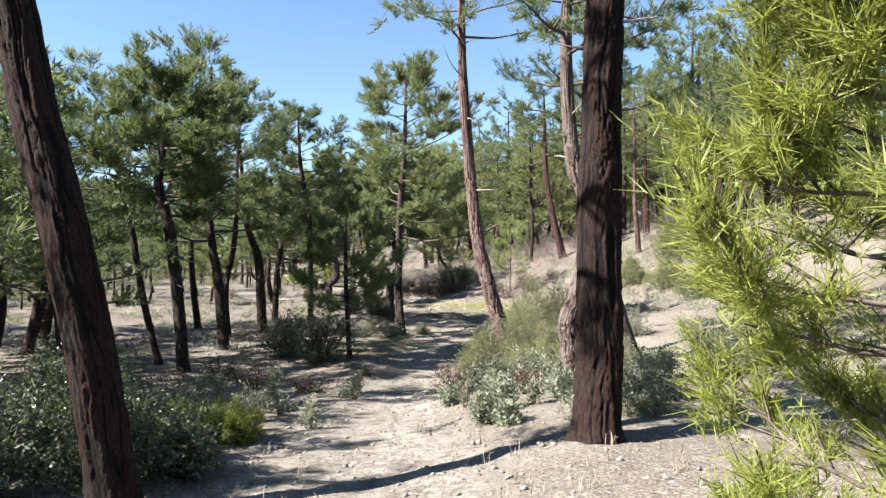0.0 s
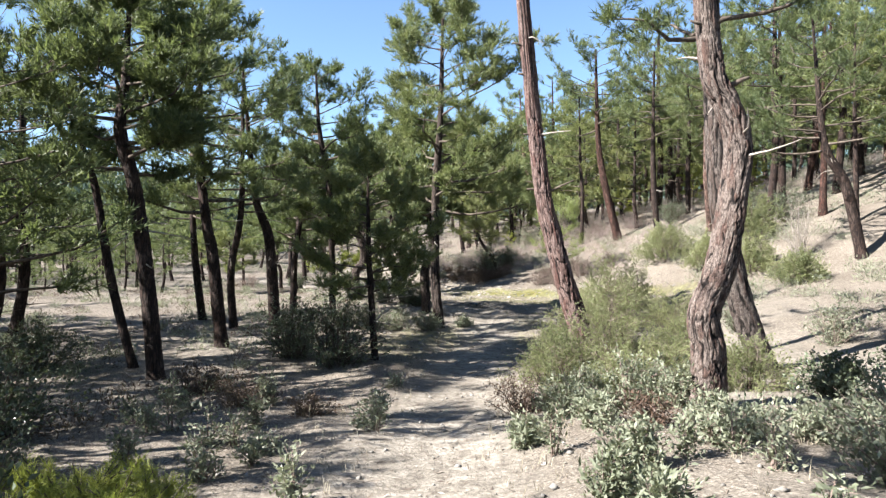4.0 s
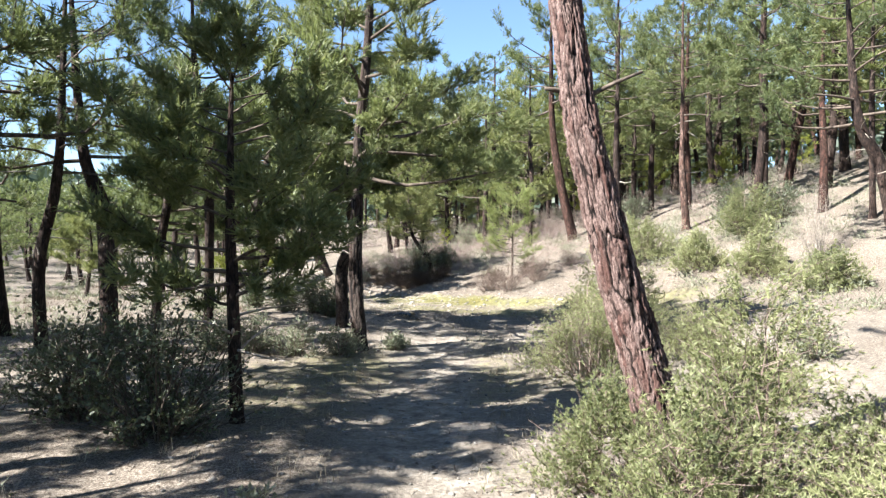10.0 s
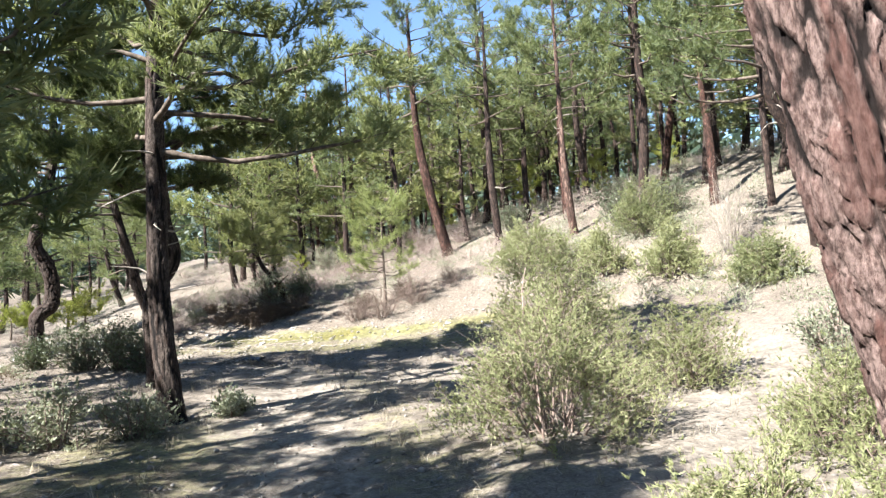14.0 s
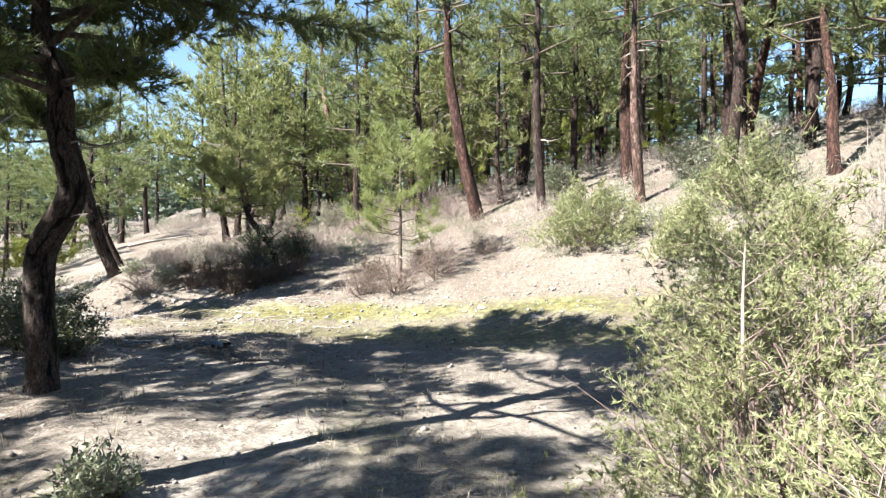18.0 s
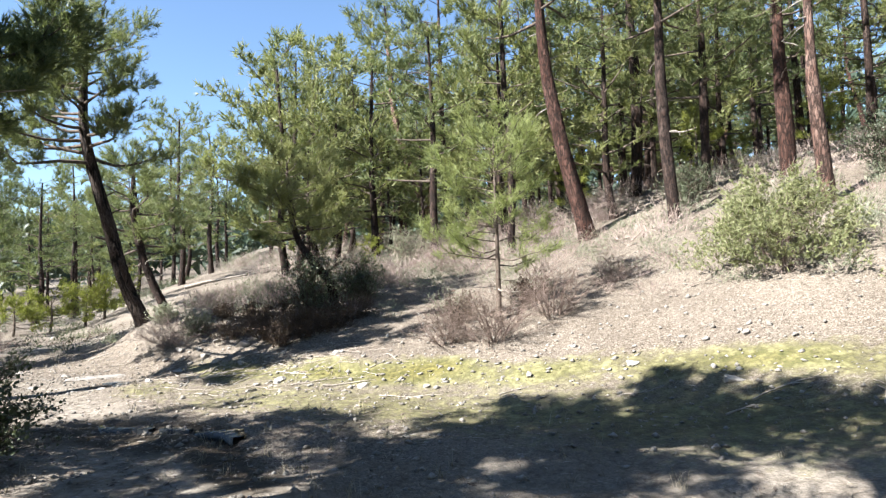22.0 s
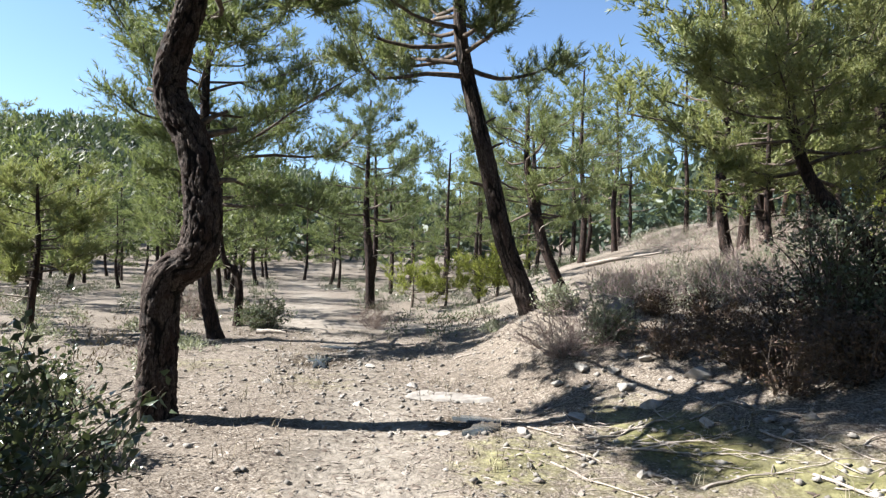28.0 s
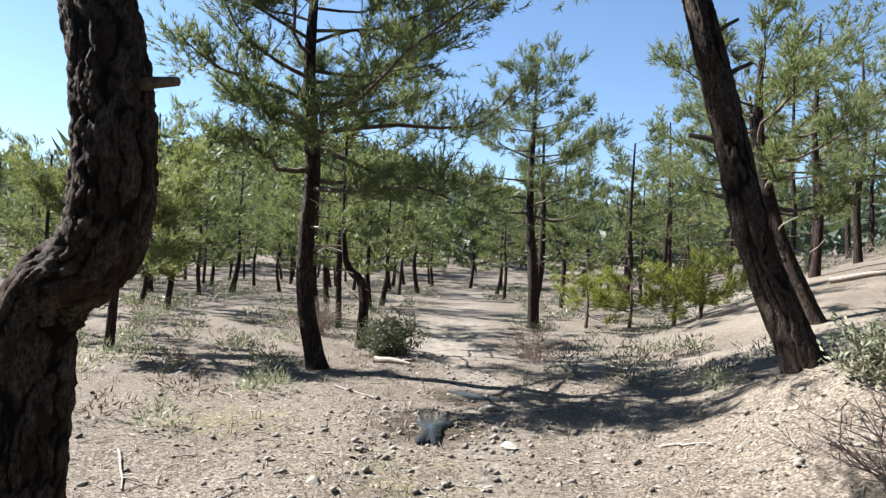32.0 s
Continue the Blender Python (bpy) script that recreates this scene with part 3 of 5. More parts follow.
def bough(tree, base, tip, seed, needles=PINE):
    """A long side limb with hanging branchlets and its needles."""
    rng = np.random.RandomState(900 + seed)
    base, tip = np.asarray(base, float), np.asarray(tip, float)
    L = np.linalg.norm(tip - base)
    ln = smoothline([base, base + (tip - base) * 0.3 + [0, 0, 0.1 * L], base + (tip - base) * 0.65 + [0, 0.06 * L, 0.06 * L], tip], 14)
    v, q = tube(ln, np.linspace(0.05, 0.01, 14), 7)
    part("limb", mesh("limb", v, [q], LIMB), tree)
    way = (tip - base) / L
    side = np.cross(way, [0, 0, 1.0])
    wood, tips, dirs = Soup(), [], []
    for j in range(30):
        u = 0.22 + 0.78 * j / 29
        p = np.array([np.interp(u * 13, np.arange(14), ln[:, c]) for c in range(3)])
        w = way * 0.5 + side * (1 if j % 2 else -1) * (0.4 + 0.7 * rng.rand()) + [0, 0, rng.normal(-0.05, 0.3)]
        w /= np.linalg.norm(w)
        e = p + w * (0.3 + 0.45 * rng.rand()) * (1.25 - 0.6 * u)
        wood.add(*tube(np.array([p, (p + e) / 2 + [0, 0, 0.03], e]), [0.01, 0.007, 0.003], 4))
        n = 13
        o = rng.normal(0, 1, (n, 3)); o *= 0.2 * rng.rand(n, 1) / np.linalg.norm(o, axis=1)[:, None]
        tips.append(p + (e - p) * (0.35 + 0.7 * rng.rand(n, 1)) + o); dirs.append(o * 4 + w * 0.7)
    tagged(part("branchwork", wood.mesh("branchwork", LIMB), tree), kind="stuff")
    tips, dirs = np.concatenate(tips), np.concatenate(dirs)
    dirs /= np.linalg.norm(dirs, axis=1)[:, None] + 1e-9
    v, t = blades(tips, dirs, 24, 0.14, 0.013, rng, 0.55, 0.0, 0.15)
    tagged(part("crown", mesh("crown", v, [t], needles, smooth=False), tree), kind="stuff")

# ---- ground ----
def lattice(x, y, seed):
    h = np.sin(x * 127.1 + y * 311.7 + seed * 74.7) * 43758.5453
    return h - np.floor(h)


def vnoise(x, y, seed=0):
    xi, yi = np.floor(x), np.floor(y)
    fx, fy = x - xi, y - yi
    fx, fy = fx * fx * (3 - 2 * fx), fy * fy * (3 - 2 * fy)
    a, b = lattice(xi, yi, seed), lattice(xi + 1, yi, seed)
    c, d = lattice(xi, yi + 1, seed), lattice(xi + 1, yi + 1, seed)
    return (a + (b - a) * fx) * (1 - fy) + (c + (d - c) * fx) * fy - 0.5


def logistic(v):
    return 1 / (1 + np.exp(np.clip(-v, -40, 40)))


def path_x(y):
    """Where the trodden path runs."""
    return np.interp(y, [-10, -4, 1, 4, 8, 12, 16, 20, 23, 26, 29, 32, 35.2, 37.8, 41.6, 46, 50, 62, 90], [0.8, 0.3, -0.1, -0.35, -0.1, 0.3, 0.7, 1.1, 0.7, -0.7, -2.3, -4.2, -6.6, -9.6, -12.3, -15, -18.2, -28, -48])


def rill_y(x):
    """The wet rill that crosses the path."""
    return np.interp(x, [-1.6, -0.9, -0.5, 0.3, 0.6, 0.9, 1.15], [27.0, 26.7, 26.4, 26.0, 25.4, 24.7, 24.1])


def soft(v, k):
    return k * np.log1p(np.exp(np.clip(v / k, -40, 40)))


def toe(x, y):
    """Distance beyond the foot of the slope."""
    a = 0.58 * x + 0.81 * y - 24.4
    b = 0.94 * x + 0.33 * y - 8.0
    return -0.6 * np.log(np.exp(np.clip(-a / 0.6, -60, 60)) + np.exp(np.clip(-b / 0.6, -60, 60)))


def lie(x, y):
    """The broad shape of the land: a fall to a shallow dip, a slope beyond it, and a far ridge."""
    base = -1.05 + 1.25 * logistic((2.5 - y) / 2.8) + 0.03 * np.maximum(0, -y)
    d = soft(toe(x, y), 0.35)
    slope = 0.17 * d + 0.6 * (1 - np.exp(-d / 1.5))
    right = 0.22 * soft(x - 6, 1.0) * logistic((y - 6) / 3)
    shoulder = 0.35 * logistic((x - 1.3) / 0.35) * logistic((9 - y) / 1.5)
    mound = 0.5 * np.exp(-((x + 2.0) ** 2 + (y - 34.3) ** 2) / 1.6) + 0.12 * np.exp(-((x + 1.0) ** 2 + (y - 33) ** 2) / 1.5)
    ridge = 38 * np.exp(-(((x + 190) / 90) ** 2 + ((y - 165) / 75) ** 2)) + 22 * np.exp(-(((x + 40) / 110) ** 2 + ((y - 260) / 60) ** 2))
    slope = np.minimum(slope, 14 + 0.02 * slope)
    slope = slope + np.minimum(0.06 * soft(y - 38, 1.5), 2.5) * logistic((x + 7) / 1.5) * logistic((12 - x) / 3)
    right = np.minimum(right, 9 + 0.02 * right)
    return base + slope + right + shoulder + mound + ridge


POOLS = ((-6.2, 34.0, 0.85), (-2.0, 30.7, 0.8))      # hollows in which water stands


def height(x, y):
    x, y = np.asarray(x, float), np.asarray(y, float)
    near = np.exp(-((x / 60) ** 2 + ((y - 20) / 80) ** 2))
    off = np.abs(x - path_x(y))
    tread = np.exp(-(off / 0.55) ** 2)
    rough = 0.10 * vnoise(x * 0.7, y * 0.7, 1) + 0.05 * vnoise(x * 1.9, y * 1.9, 2) + 0.035 * vnoise(x * 4.3, y * 4.3, 3) + 0.022 * vnoise(x * 9, y * 9, 4)
    scarp = 0.09 * np.exp(-((toe(x, y) - 0.55) / 0.3) ** 2) * np.clip(vnoise(x * 1.3, y * 1.3, 7) + 0.45, 0, 1) * logistic((5.5 - x) * 2)
    rill = 0.06 * np.exp(-((y - rill_y(x)) / 0.22) ** 2) * logistic((x + 1.4) * 5) * logistic((1.15 - x) * 8)
    rough = rough * (1 - 0.85 * np.exp(-((y - rill_y(x)) / 0.4) ** 2) * logistic((x + 1.6) * 5) * logistic((1.3 - x) * 8))
    z = lie(x, y) + near * (rough * (1 - 0.6 * tread) - 0.035 * tread + scarp) - rill
    for cx, cy, r in POOLS:
        flat = np.exp(-(((x - cx) ** 2 + (y - cy) ** 2) / r ** 2) ** 2)
        z = z * (1 - flat) + (lie(np.float64(cx), np.float64(cy)) - 0.03) * flat
    return z


def ground_at(x, y):
    return float(height(np.array([x]), np.array([y]))[0])


def spread(lo, a, b, hi, step, grow=1.16):
    core = list(np.arange(a, b, step))
    up, s = [core[-1]], step
    while up[-1] < hi:
        s *= grow; up.append(up[-1] + s)
    dn, s = [core[0]], step
    while dn[-1] > lo:
        s *= grow; dn.append(dn[-1] - s)
    return np.array(dn[:0:-1] + core + up[1:])


gx, gy = spread(-1500, -8, 10, 1500, 0.12, 1.1), spread(-600, -5, 36, 1800, 0.12, 1.1)
GX, GY = np.meshgrid(gx, gy)
GZ = height(GX, GY)
nx, ny = len(gx), len(gy)
ii = (np.arange(ny - 1)[:, None] * nx + np.arange(nx - 1)[None]).ravel()
ground_me = mesh("ground", np.stack([GX, GY, GZ], -1).reshape(-1, 3), [np.stack([ii, ii + 1, ii + nx + 1, ii + nx], -1)], SOIL)
off = np.abs(GX - path_x(GY) + 0.25 * vnoise(GX * 0.8, GY * 0.8, 11))
tdist = toe(GX, GY)
bare = np.maximum(np.exp(-(off / 0.95) ** 2), np.exp(-((tdist - 1.9) / 2.6) ** 2) * 0.42)
bare = np.maximum(bare, 0.62 * np.exp(-((GX - 5.0) / 3.2) ** 2) * logistic((GY - 2) / 1.5) * logistic((22 - GY) / 2))
litter_c = np.clip(0.75 - 0.75 * bare + 0.5 * vnoise(GX * 0.35, GY * 0.35, 12), 0, 1)
litter_c = np.clip(litter_c + 0.42 * np.exp(-((GX + 4) / 4.5) ** 2 - ((GY - 33) / 4.5) ** 2), 0, 1)
flat_x = logistic((GX + 0.8) * 2.5) * logistic((9.5 - GX) * 1.5)
wander = 0.8 * vnoise(GX * 0.6, GY * 0.6, 15)
moss_c = flat_x * np.maximum(0.58 * np.exp(-((tdist + 1.5 + wander) / 1.7) ** 2), 1.05 * np.exp(-((tdist - 0.05 + wander) / 0.6) ** 2) * (0.75 + 0.6 * vnoise(GX * 1.1, GY * 1.1, 16)))
moss_c = np.maximum(moss_c, 0.55 * np.exp(-((GX + 0.7) / 1.6) ** 2 - ((GY - 16.5) / 3.2) ** 2))
moss_c = np.maximum(moss_c, 0.6 * np.exp(-((GX + 1.1) / 0.7) ** 2 - ((GY - 29.3) / 1.1) ** 2))
# wet mud along the rill, with the shade there painted in
damp_shade_c = np.exp(-((GY - rill_y(GX) + 0.3) / 0.95) ** 2) * logistic((GX + 1.7) * 3) * logistic((1.4 - GX) * 4)
for px, py, pr in ((-6.2, 34.4, 0.7), (-1.9, 30.3, 0.5), (-5.6, 33.0, 0.8)):
    damp_shade_c = np.maximum(damp_shade_c, 0.9 * np.exp(-((GX - px) ** 2 + (GY - py) ** 2) / pr ** 2))
litter_c = np.clip(litter_c + 0.4 * logistic((tdist - 0.9) * 2) * logistic(GY - 20) * logistic(33 - GY), 0, 1)
upper = logistic((tdist - 3.8) * 1.2)
litter_c = np.clip(litter_c + 0.5 * upper * logistic((36 - GY) / 2) + 0.3 * upper, 0, 1)
litter_c *= 1 - 0.9 * np.exp(-((GX + 6.9) / 2.6) ** 2 - ((GY - 38.1) / 1.0) ** 2)
moss_c = np.maximum(moss_c, (0.3 + 0.5 * vnoise(GX * 0.5, GY * 0.5, 21)) * np.exp(-((GX - 0.2) / 4.5) ** 2) * logistic((GY - 9) / 1.5) * logistic((23 - GY) / 1.5) * np.clip(off / 0.9, 0.25, 1))
moss_c = np.maximum(moss_c, (0.34 + 0.5 * vnoise(GX * 0.7, GY * 0.7, 25)) * np.exp(-((GX + 6) / 3.2) ** 2 - ((GY - 32.4) / 2.6) ** 2))
moss_c = np.maximum(moss_c, (0.3 + 0.5 * vnoise(GX * 0.8, GY * 0.8, 26)) * np.exp(-((GX + 1.6) / 2.2) ** 2 - ((GY - 28.6) / 1.8) ** 2))
cover = ground_me.color_attributes.new("cover", 'FLOAT_COLOR', 'POINT')
cover.data.foreach_set("color", np.stack([litter_c, moss_c, damp_shade_c, np.ones_like(damp_shade_c)], -1).astype(np.float32).ravel())
tagged(new("ground", ground_me), "pale dry forest soil with needle litter and moss", "ground", kind="structure")


def puddle(x, y, pts):
    """A shallow pool lying in a hollow, with a skirt that reaches down into the soil."""
    c = smoothline(np.array(pts + pts[:1]), 40)[:-1]
    c = c * (1 + 0.12 * np.sin(np.arange(len(c)) * 1.7))[:, None]
    z = float(np.percentile(height(x + c[:, 0], y + c[:, 1]), 70)) + 0.016
    v = np.vstack([[0, 0, 0], np.c_[c, np.zeros(len(c))]])
    n = len(c)
    t = [[0, i + 1, (i + 1) % n + 1] for i in range(n)]
    v2 = np.vstack([v, v - [0, 0, 0.09]])
    sides = [[i + 1, n + 2 + i, n + 2 + (i + 1) % n, (i + 1) % n + 1] for i in range(n)]
    me = mesh("puddle", v2, [np.array(t), np.array(sides)], WATER, smooth=False)
    ob = new("puddle", me)
    ob.location = (x, y, z)
    return tagged(ob, "shallow clear puddle reflecting the sky on bare soil", "puddle", "puddles on the path", "structure")


def runnel(points, width):
    """A thread of water that follows its own bed."""
    c = smoothline(np.array(points), 26)
    d = np.gradient(c, axis=0); d /= np.linalg.norm(d, axis=1)[:, None]
    s = np.c_[-d[:, 1], d[:, 0]]
    w = width * (0.55 + 0.45 * np.sin(np.arange(26) * 1.1 + 1) ** 2) * (0.6 + 0.9 * np.abs(vnoise(np.arange(26) * 0.9, np.full(26, width * 37), 31))) * np.sin(np.linspace(0.1, 3.05, 26)) ** 0.5
    z = height(c[:, 0], c[:, 1]) + 0.05
    L, R = c + s * w[:, None], c - s * w[:, None]
    v = np.vstack([np.c_[L, z], np.c_[R, z], np.c_[L, z - 0.09], np.c_[R, z - 0.09]])
    i = np.arange(25)
    q = np.concatenate([np.stack([i, i + 26, i + 27, i + 1], -1), np.stack([i, i + 1, i + 53, i + 52], -1), np.stack([i + 26, i + 78, i + 79, i + 27], -1)])
    o = v.mean(0)
    ob = new("runnel", mesh("runnel", v - o, [q], WATER, smooth=False))
    ob.location = o
    return tagged(ob, "thin thread of water trickling across the soil", "stream", kind="structure")

# ---- pines that stand by the path ----
def foot(x, y, dz=-0.04):
    return (x, y, ground_at(x, y) + dz)


SHADY = dict(per=20, blade=(0.15, 0.019), tufts=17, puff=0.4)
FINE = dict(per=24, blade=(0.15, 0.016), tufts=20, puff=0.4)
UP = "tall pine with plated bark and a high green crown"
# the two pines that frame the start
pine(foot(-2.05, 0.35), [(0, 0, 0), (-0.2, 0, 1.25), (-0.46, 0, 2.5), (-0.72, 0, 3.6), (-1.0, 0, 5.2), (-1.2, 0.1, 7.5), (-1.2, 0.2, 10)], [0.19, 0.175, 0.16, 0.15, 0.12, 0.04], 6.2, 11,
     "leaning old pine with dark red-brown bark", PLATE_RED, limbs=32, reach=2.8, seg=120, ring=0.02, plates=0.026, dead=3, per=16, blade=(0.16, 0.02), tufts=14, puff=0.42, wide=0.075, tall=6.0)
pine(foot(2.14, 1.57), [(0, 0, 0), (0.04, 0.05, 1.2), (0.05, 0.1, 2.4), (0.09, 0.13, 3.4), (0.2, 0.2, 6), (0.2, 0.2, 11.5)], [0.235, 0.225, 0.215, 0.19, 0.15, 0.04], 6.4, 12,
     "thick upright pine with deeply cracked dark bark, deepened for shade", PLATE_RED, limbs=26, reach=2.5, seg=132, ring=0.02, plates=0.042, dead=4, wide=0.075, tall=5.5)
# the crooked pale pine and the dark one behind it
crooked = pine(foot(2.99, 6.71), [(0, 0, 0), (0.03, 0.01, 0.72), (-0.02, 0.01, 1.16), (0.17, 0.02, 1.64), (0.31, 0.02, 2.34), (0.40, 0.03, 3.15), (0.26, 0.03, 3.64), (0.1, 0.04, 4.1), (0.0, 0.1, 6), (0.1, 0.1, 9.5)],
     [0.19, 0.17, 0.16, 0.15, 0.14, 0.13, 0.05], 6.0, 13, "crooked pine with pale lichened flaking bark", PLATE_GREY, limbs=22, reach=2.0, seg=120, ring=0.018, plates=0.026, dead=5, wide=0.05, tall=3.0)
for at, way, L, r in (((0.12, 0, 4.55), (1, -0.2, 0.3), 0.2, 0.03), ((0.36, 0, 3.85), (1, -0.3, 0.4), 0.16, 0.026), ((0.42, 0, 2.7), (1, -0.2, 0.1), 0.12, 0.02), ((0.05, 0, 4.5), (-1, -0.3, 0.3), 0.24, 0.02)):
    stub(crooked, at, way, L, r)
pine(foot(5.38, 10.3), [(0, 0, 0), (-0.45, 0, 1.3), (-0.72, 0, 2.6), (-0.86, 0, 4.2), (-0.9, 0, 6.5), (-0.9, 0, 10.5)], [0.21, 0.2, 0.18, 0.15, 0.12, 0.04], 5.6, 14,
     "dark pine leaning over a juniper thicket", PLATE_ASH, limbs=24, reach=2.2, seg=64, ring=0.035, plates=0.022, dead=5)
# the leaning pine that is passed close by
leaner = pine(foot(2.45, 10.54), [(0, 0, 0), (-0.24, 0.02, 0.95), (-0.47, 0.05, 1.75), (-0.66, 0.08, 2.5), (-0.83, 0.12, 3.3), (-1.0, 0.35, 5.2), (-1.15, 0.6, 8), (-1.1, 0.7, 12)], [0.2, 0.17, 0.16, 0.15, 0.13, 0.1, 0.03], 8.0, 15,
     "leaning pine with thick pinkish-grey plated bark", PLATE_PINK, limbs=22, reach=2.4, seg=160, ring=0.016, plates=0.036, dead=4, wide=0.062, tall=3.6)
for at, way, L, r in (((-0.92, 0.2, 3.35), (-1, -0.3, 0.1), 0.2, 0.022), ((-0.74, 0.1, 3.3), (1, -0.3, 0.45), 0.5, 0.018), ((-1.0, 0.25, 4.35), (-1, -0.2, 0.1), 0.16, 0.02), ((-1.08, 0.35, 5.45), (-1, -0.3, 0.2), 0.16, 0.022), ((-1.12, 0.4, 6.0), (-1, -0.2, 0.3), 0.22, 0.02), ((-0.52, 0.05, 2.3), (-1, -0.4, 0.2), 0.14, 0.016)):
    stub(leaner, at, way, L, r)
# the row on the left
pine(foot(-5.4, 10.6), [(0, 0, 0), (-0.14, 0, 1.74), (-0.36, 0, 3.5), (-0.6, 0, 4.54), (-0.5, 0, 5.4), (-0.4, 0, 6.9)], [0.15, 0.13, 0.11, 0.09, 0.03], 3.7, 16,
     "slender dark pine with long bare side limbs", BARK_DARK, limbs=32, reach=1.5, seg=20, dead=6, per=20, blade=(0.15, 0.019), tufts=20, puff=0.4)
pine(foot(-6.6, 12.1), [(0, 0, 0), (-0.45, 0, 1.9), (-0.76, 0, 3.8), (-1.0, 0, 4.7), (-1.0, 0, 7.4)], [0.09, 0.08, 0.06, 0.02], 4.0, 17, "thin leaning dark pine in the grove", BARK_DARK, limbs=24, reach=2.1, dead=4)
pine(foot(-5.7, 14.6), [(0, 0, 0), (-0.22, 0, 2.3), (-0.36, 0, 3.1), (-0.5, 0, 5), (-0.4, 0, 8.6)], [0.15, 0.13, 0.11, 0.03], 3.2, 18, "dark pine among dry shrubs", BARK_DARK, limbs=30, reach=2.0, **SHADY)
pine(foot(-6.9, 18.7), [(0, 0, 0), (-0.05, 0, 1.8), (0.29, 0, 3.8), (0.4, 0, 8.0)], [0.13, 0.11, 0.03], 3.4, 19, "dark slender pine in the grove", BARK_DARK, limbs=22, reach=1.9)
pine(foot(-5.7, 19.0), [(0, 0, 0), (-0.15, 0, 2.7), (-0.6, 0, 4.2), (-0.9, 0, 8)], [0.17, 0.14, 0.03], 3.6, 20, "bent dark pine in the grove", BARK_DARK, limbs=20, reach=2.0)
pine(foot(-4.4, 21.6), [(0, 0, 0), (-0.06, 0, 4.3), (-0.4, 0, 6.5), (-0.5, 0, 8.6)], [0.12, 0.1, 0.03], 3.9, 21, "straight thin dark pine", BARK_DARK, limbs=28, reach=1.8, **SHADY)
pine(foot(-8.6, 20.5), [(0, 0, 0), (-0.27, 0, 2.8), (-0.3, 0, 7)], [0.14, 0.1, 0.03], 3.0, 22, "dark pine in the grove", BARK_DARK, limbs=20, reach=2.1)
pine(foot(-1.7, 12.6), [(0, 0, 0), (-0.07, 0, 1.7), (-0.1, 0, 2.5), (-0.1, 0, 4.0)], [0.07, 0.06, 0.02], 1.3, 23, "young shaded pine with a dense dark crown", BARK_DARK, limbs=38, reach=1.2, dead=5, tufts=14, puff=0.28, per=14, blade=(0.13, 0.018))
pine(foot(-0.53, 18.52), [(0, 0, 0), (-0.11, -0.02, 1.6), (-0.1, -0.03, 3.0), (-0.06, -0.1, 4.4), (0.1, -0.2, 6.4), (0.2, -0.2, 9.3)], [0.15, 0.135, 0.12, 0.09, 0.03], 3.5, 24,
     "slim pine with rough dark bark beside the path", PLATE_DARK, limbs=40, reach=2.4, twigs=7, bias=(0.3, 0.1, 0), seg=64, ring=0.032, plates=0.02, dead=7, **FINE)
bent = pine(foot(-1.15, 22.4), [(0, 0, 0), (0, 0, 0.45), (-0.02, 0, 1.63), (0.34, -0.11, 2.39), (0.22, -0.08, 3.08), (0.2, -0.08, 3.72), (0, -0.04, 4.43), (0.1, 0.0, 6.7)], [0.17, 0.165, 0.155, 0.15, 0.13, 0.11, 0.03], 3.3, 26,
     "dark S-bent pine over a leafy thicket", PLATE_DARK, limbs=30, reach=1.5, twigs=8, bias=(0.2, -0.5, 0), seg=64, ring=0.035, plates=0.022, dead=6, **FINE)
for base, tip, seed in (((0.0, -0.04, 4.4), (3.9, -0.6, 4.5), 1), ((0.05, -0.05, 4.1), (2.9, -1.6, 4.9), 2), ((0.05, 0.0, 4.9), (2.5, 0.2, 5.5), 3)):
    bough(bent, base, tip, seed)
pine(foot(-6.3, 23.4), [(0, 0, 0), (0.1, 0, 2), (0.3, 0, 3.6), (0.2, 0, 6.0)], [0.14, 0.12, 0.1, 0.03], 2.4, 55, "dark pine with a dense low crown", BARK_DARK, limbs=34, reach=1.8, **SHADY)
pine(foot(-12.2, 32.6), [(0, 0, 0), (0.1, 0, 0.9), (0.2, 0, 1.8), (0.1, 0, 3.0)], [0.08, 0.07, 0.05, 0.02], 1.1, 56, "small pine with a light green crown", BARK_DARK, PINE_LIGHT, limbs=24, reach=1.2)
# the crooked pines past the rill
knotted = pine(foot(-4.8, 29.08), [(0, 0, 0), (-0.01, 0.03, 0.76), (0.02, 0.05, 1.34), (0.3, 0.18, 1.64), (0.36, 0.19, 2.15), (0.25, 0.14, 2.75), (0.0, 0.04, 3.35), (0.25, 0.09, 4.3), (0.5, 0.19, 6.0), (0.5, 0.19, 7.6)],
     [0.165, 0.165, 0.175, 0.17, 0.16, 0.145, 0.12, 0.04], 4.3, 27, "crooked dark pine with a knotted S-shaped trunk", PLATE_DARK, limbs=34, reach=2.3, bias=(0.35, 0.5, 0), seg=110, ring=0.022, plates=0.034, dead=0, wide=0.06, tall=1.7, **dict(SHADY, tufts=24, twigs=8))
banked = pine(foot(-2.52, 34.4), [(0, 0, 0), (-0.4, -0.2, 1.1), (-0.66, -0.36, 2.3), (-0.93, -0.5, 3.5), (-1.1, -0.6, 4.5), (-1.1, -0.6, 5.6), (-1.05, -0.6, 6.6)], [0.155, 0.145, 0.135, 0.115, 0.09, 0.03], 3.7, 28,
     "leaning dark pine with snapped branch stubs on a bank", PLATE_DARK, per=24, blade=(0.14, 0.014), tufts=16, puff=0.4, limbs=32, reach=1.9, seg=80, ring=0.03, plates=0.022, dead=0)
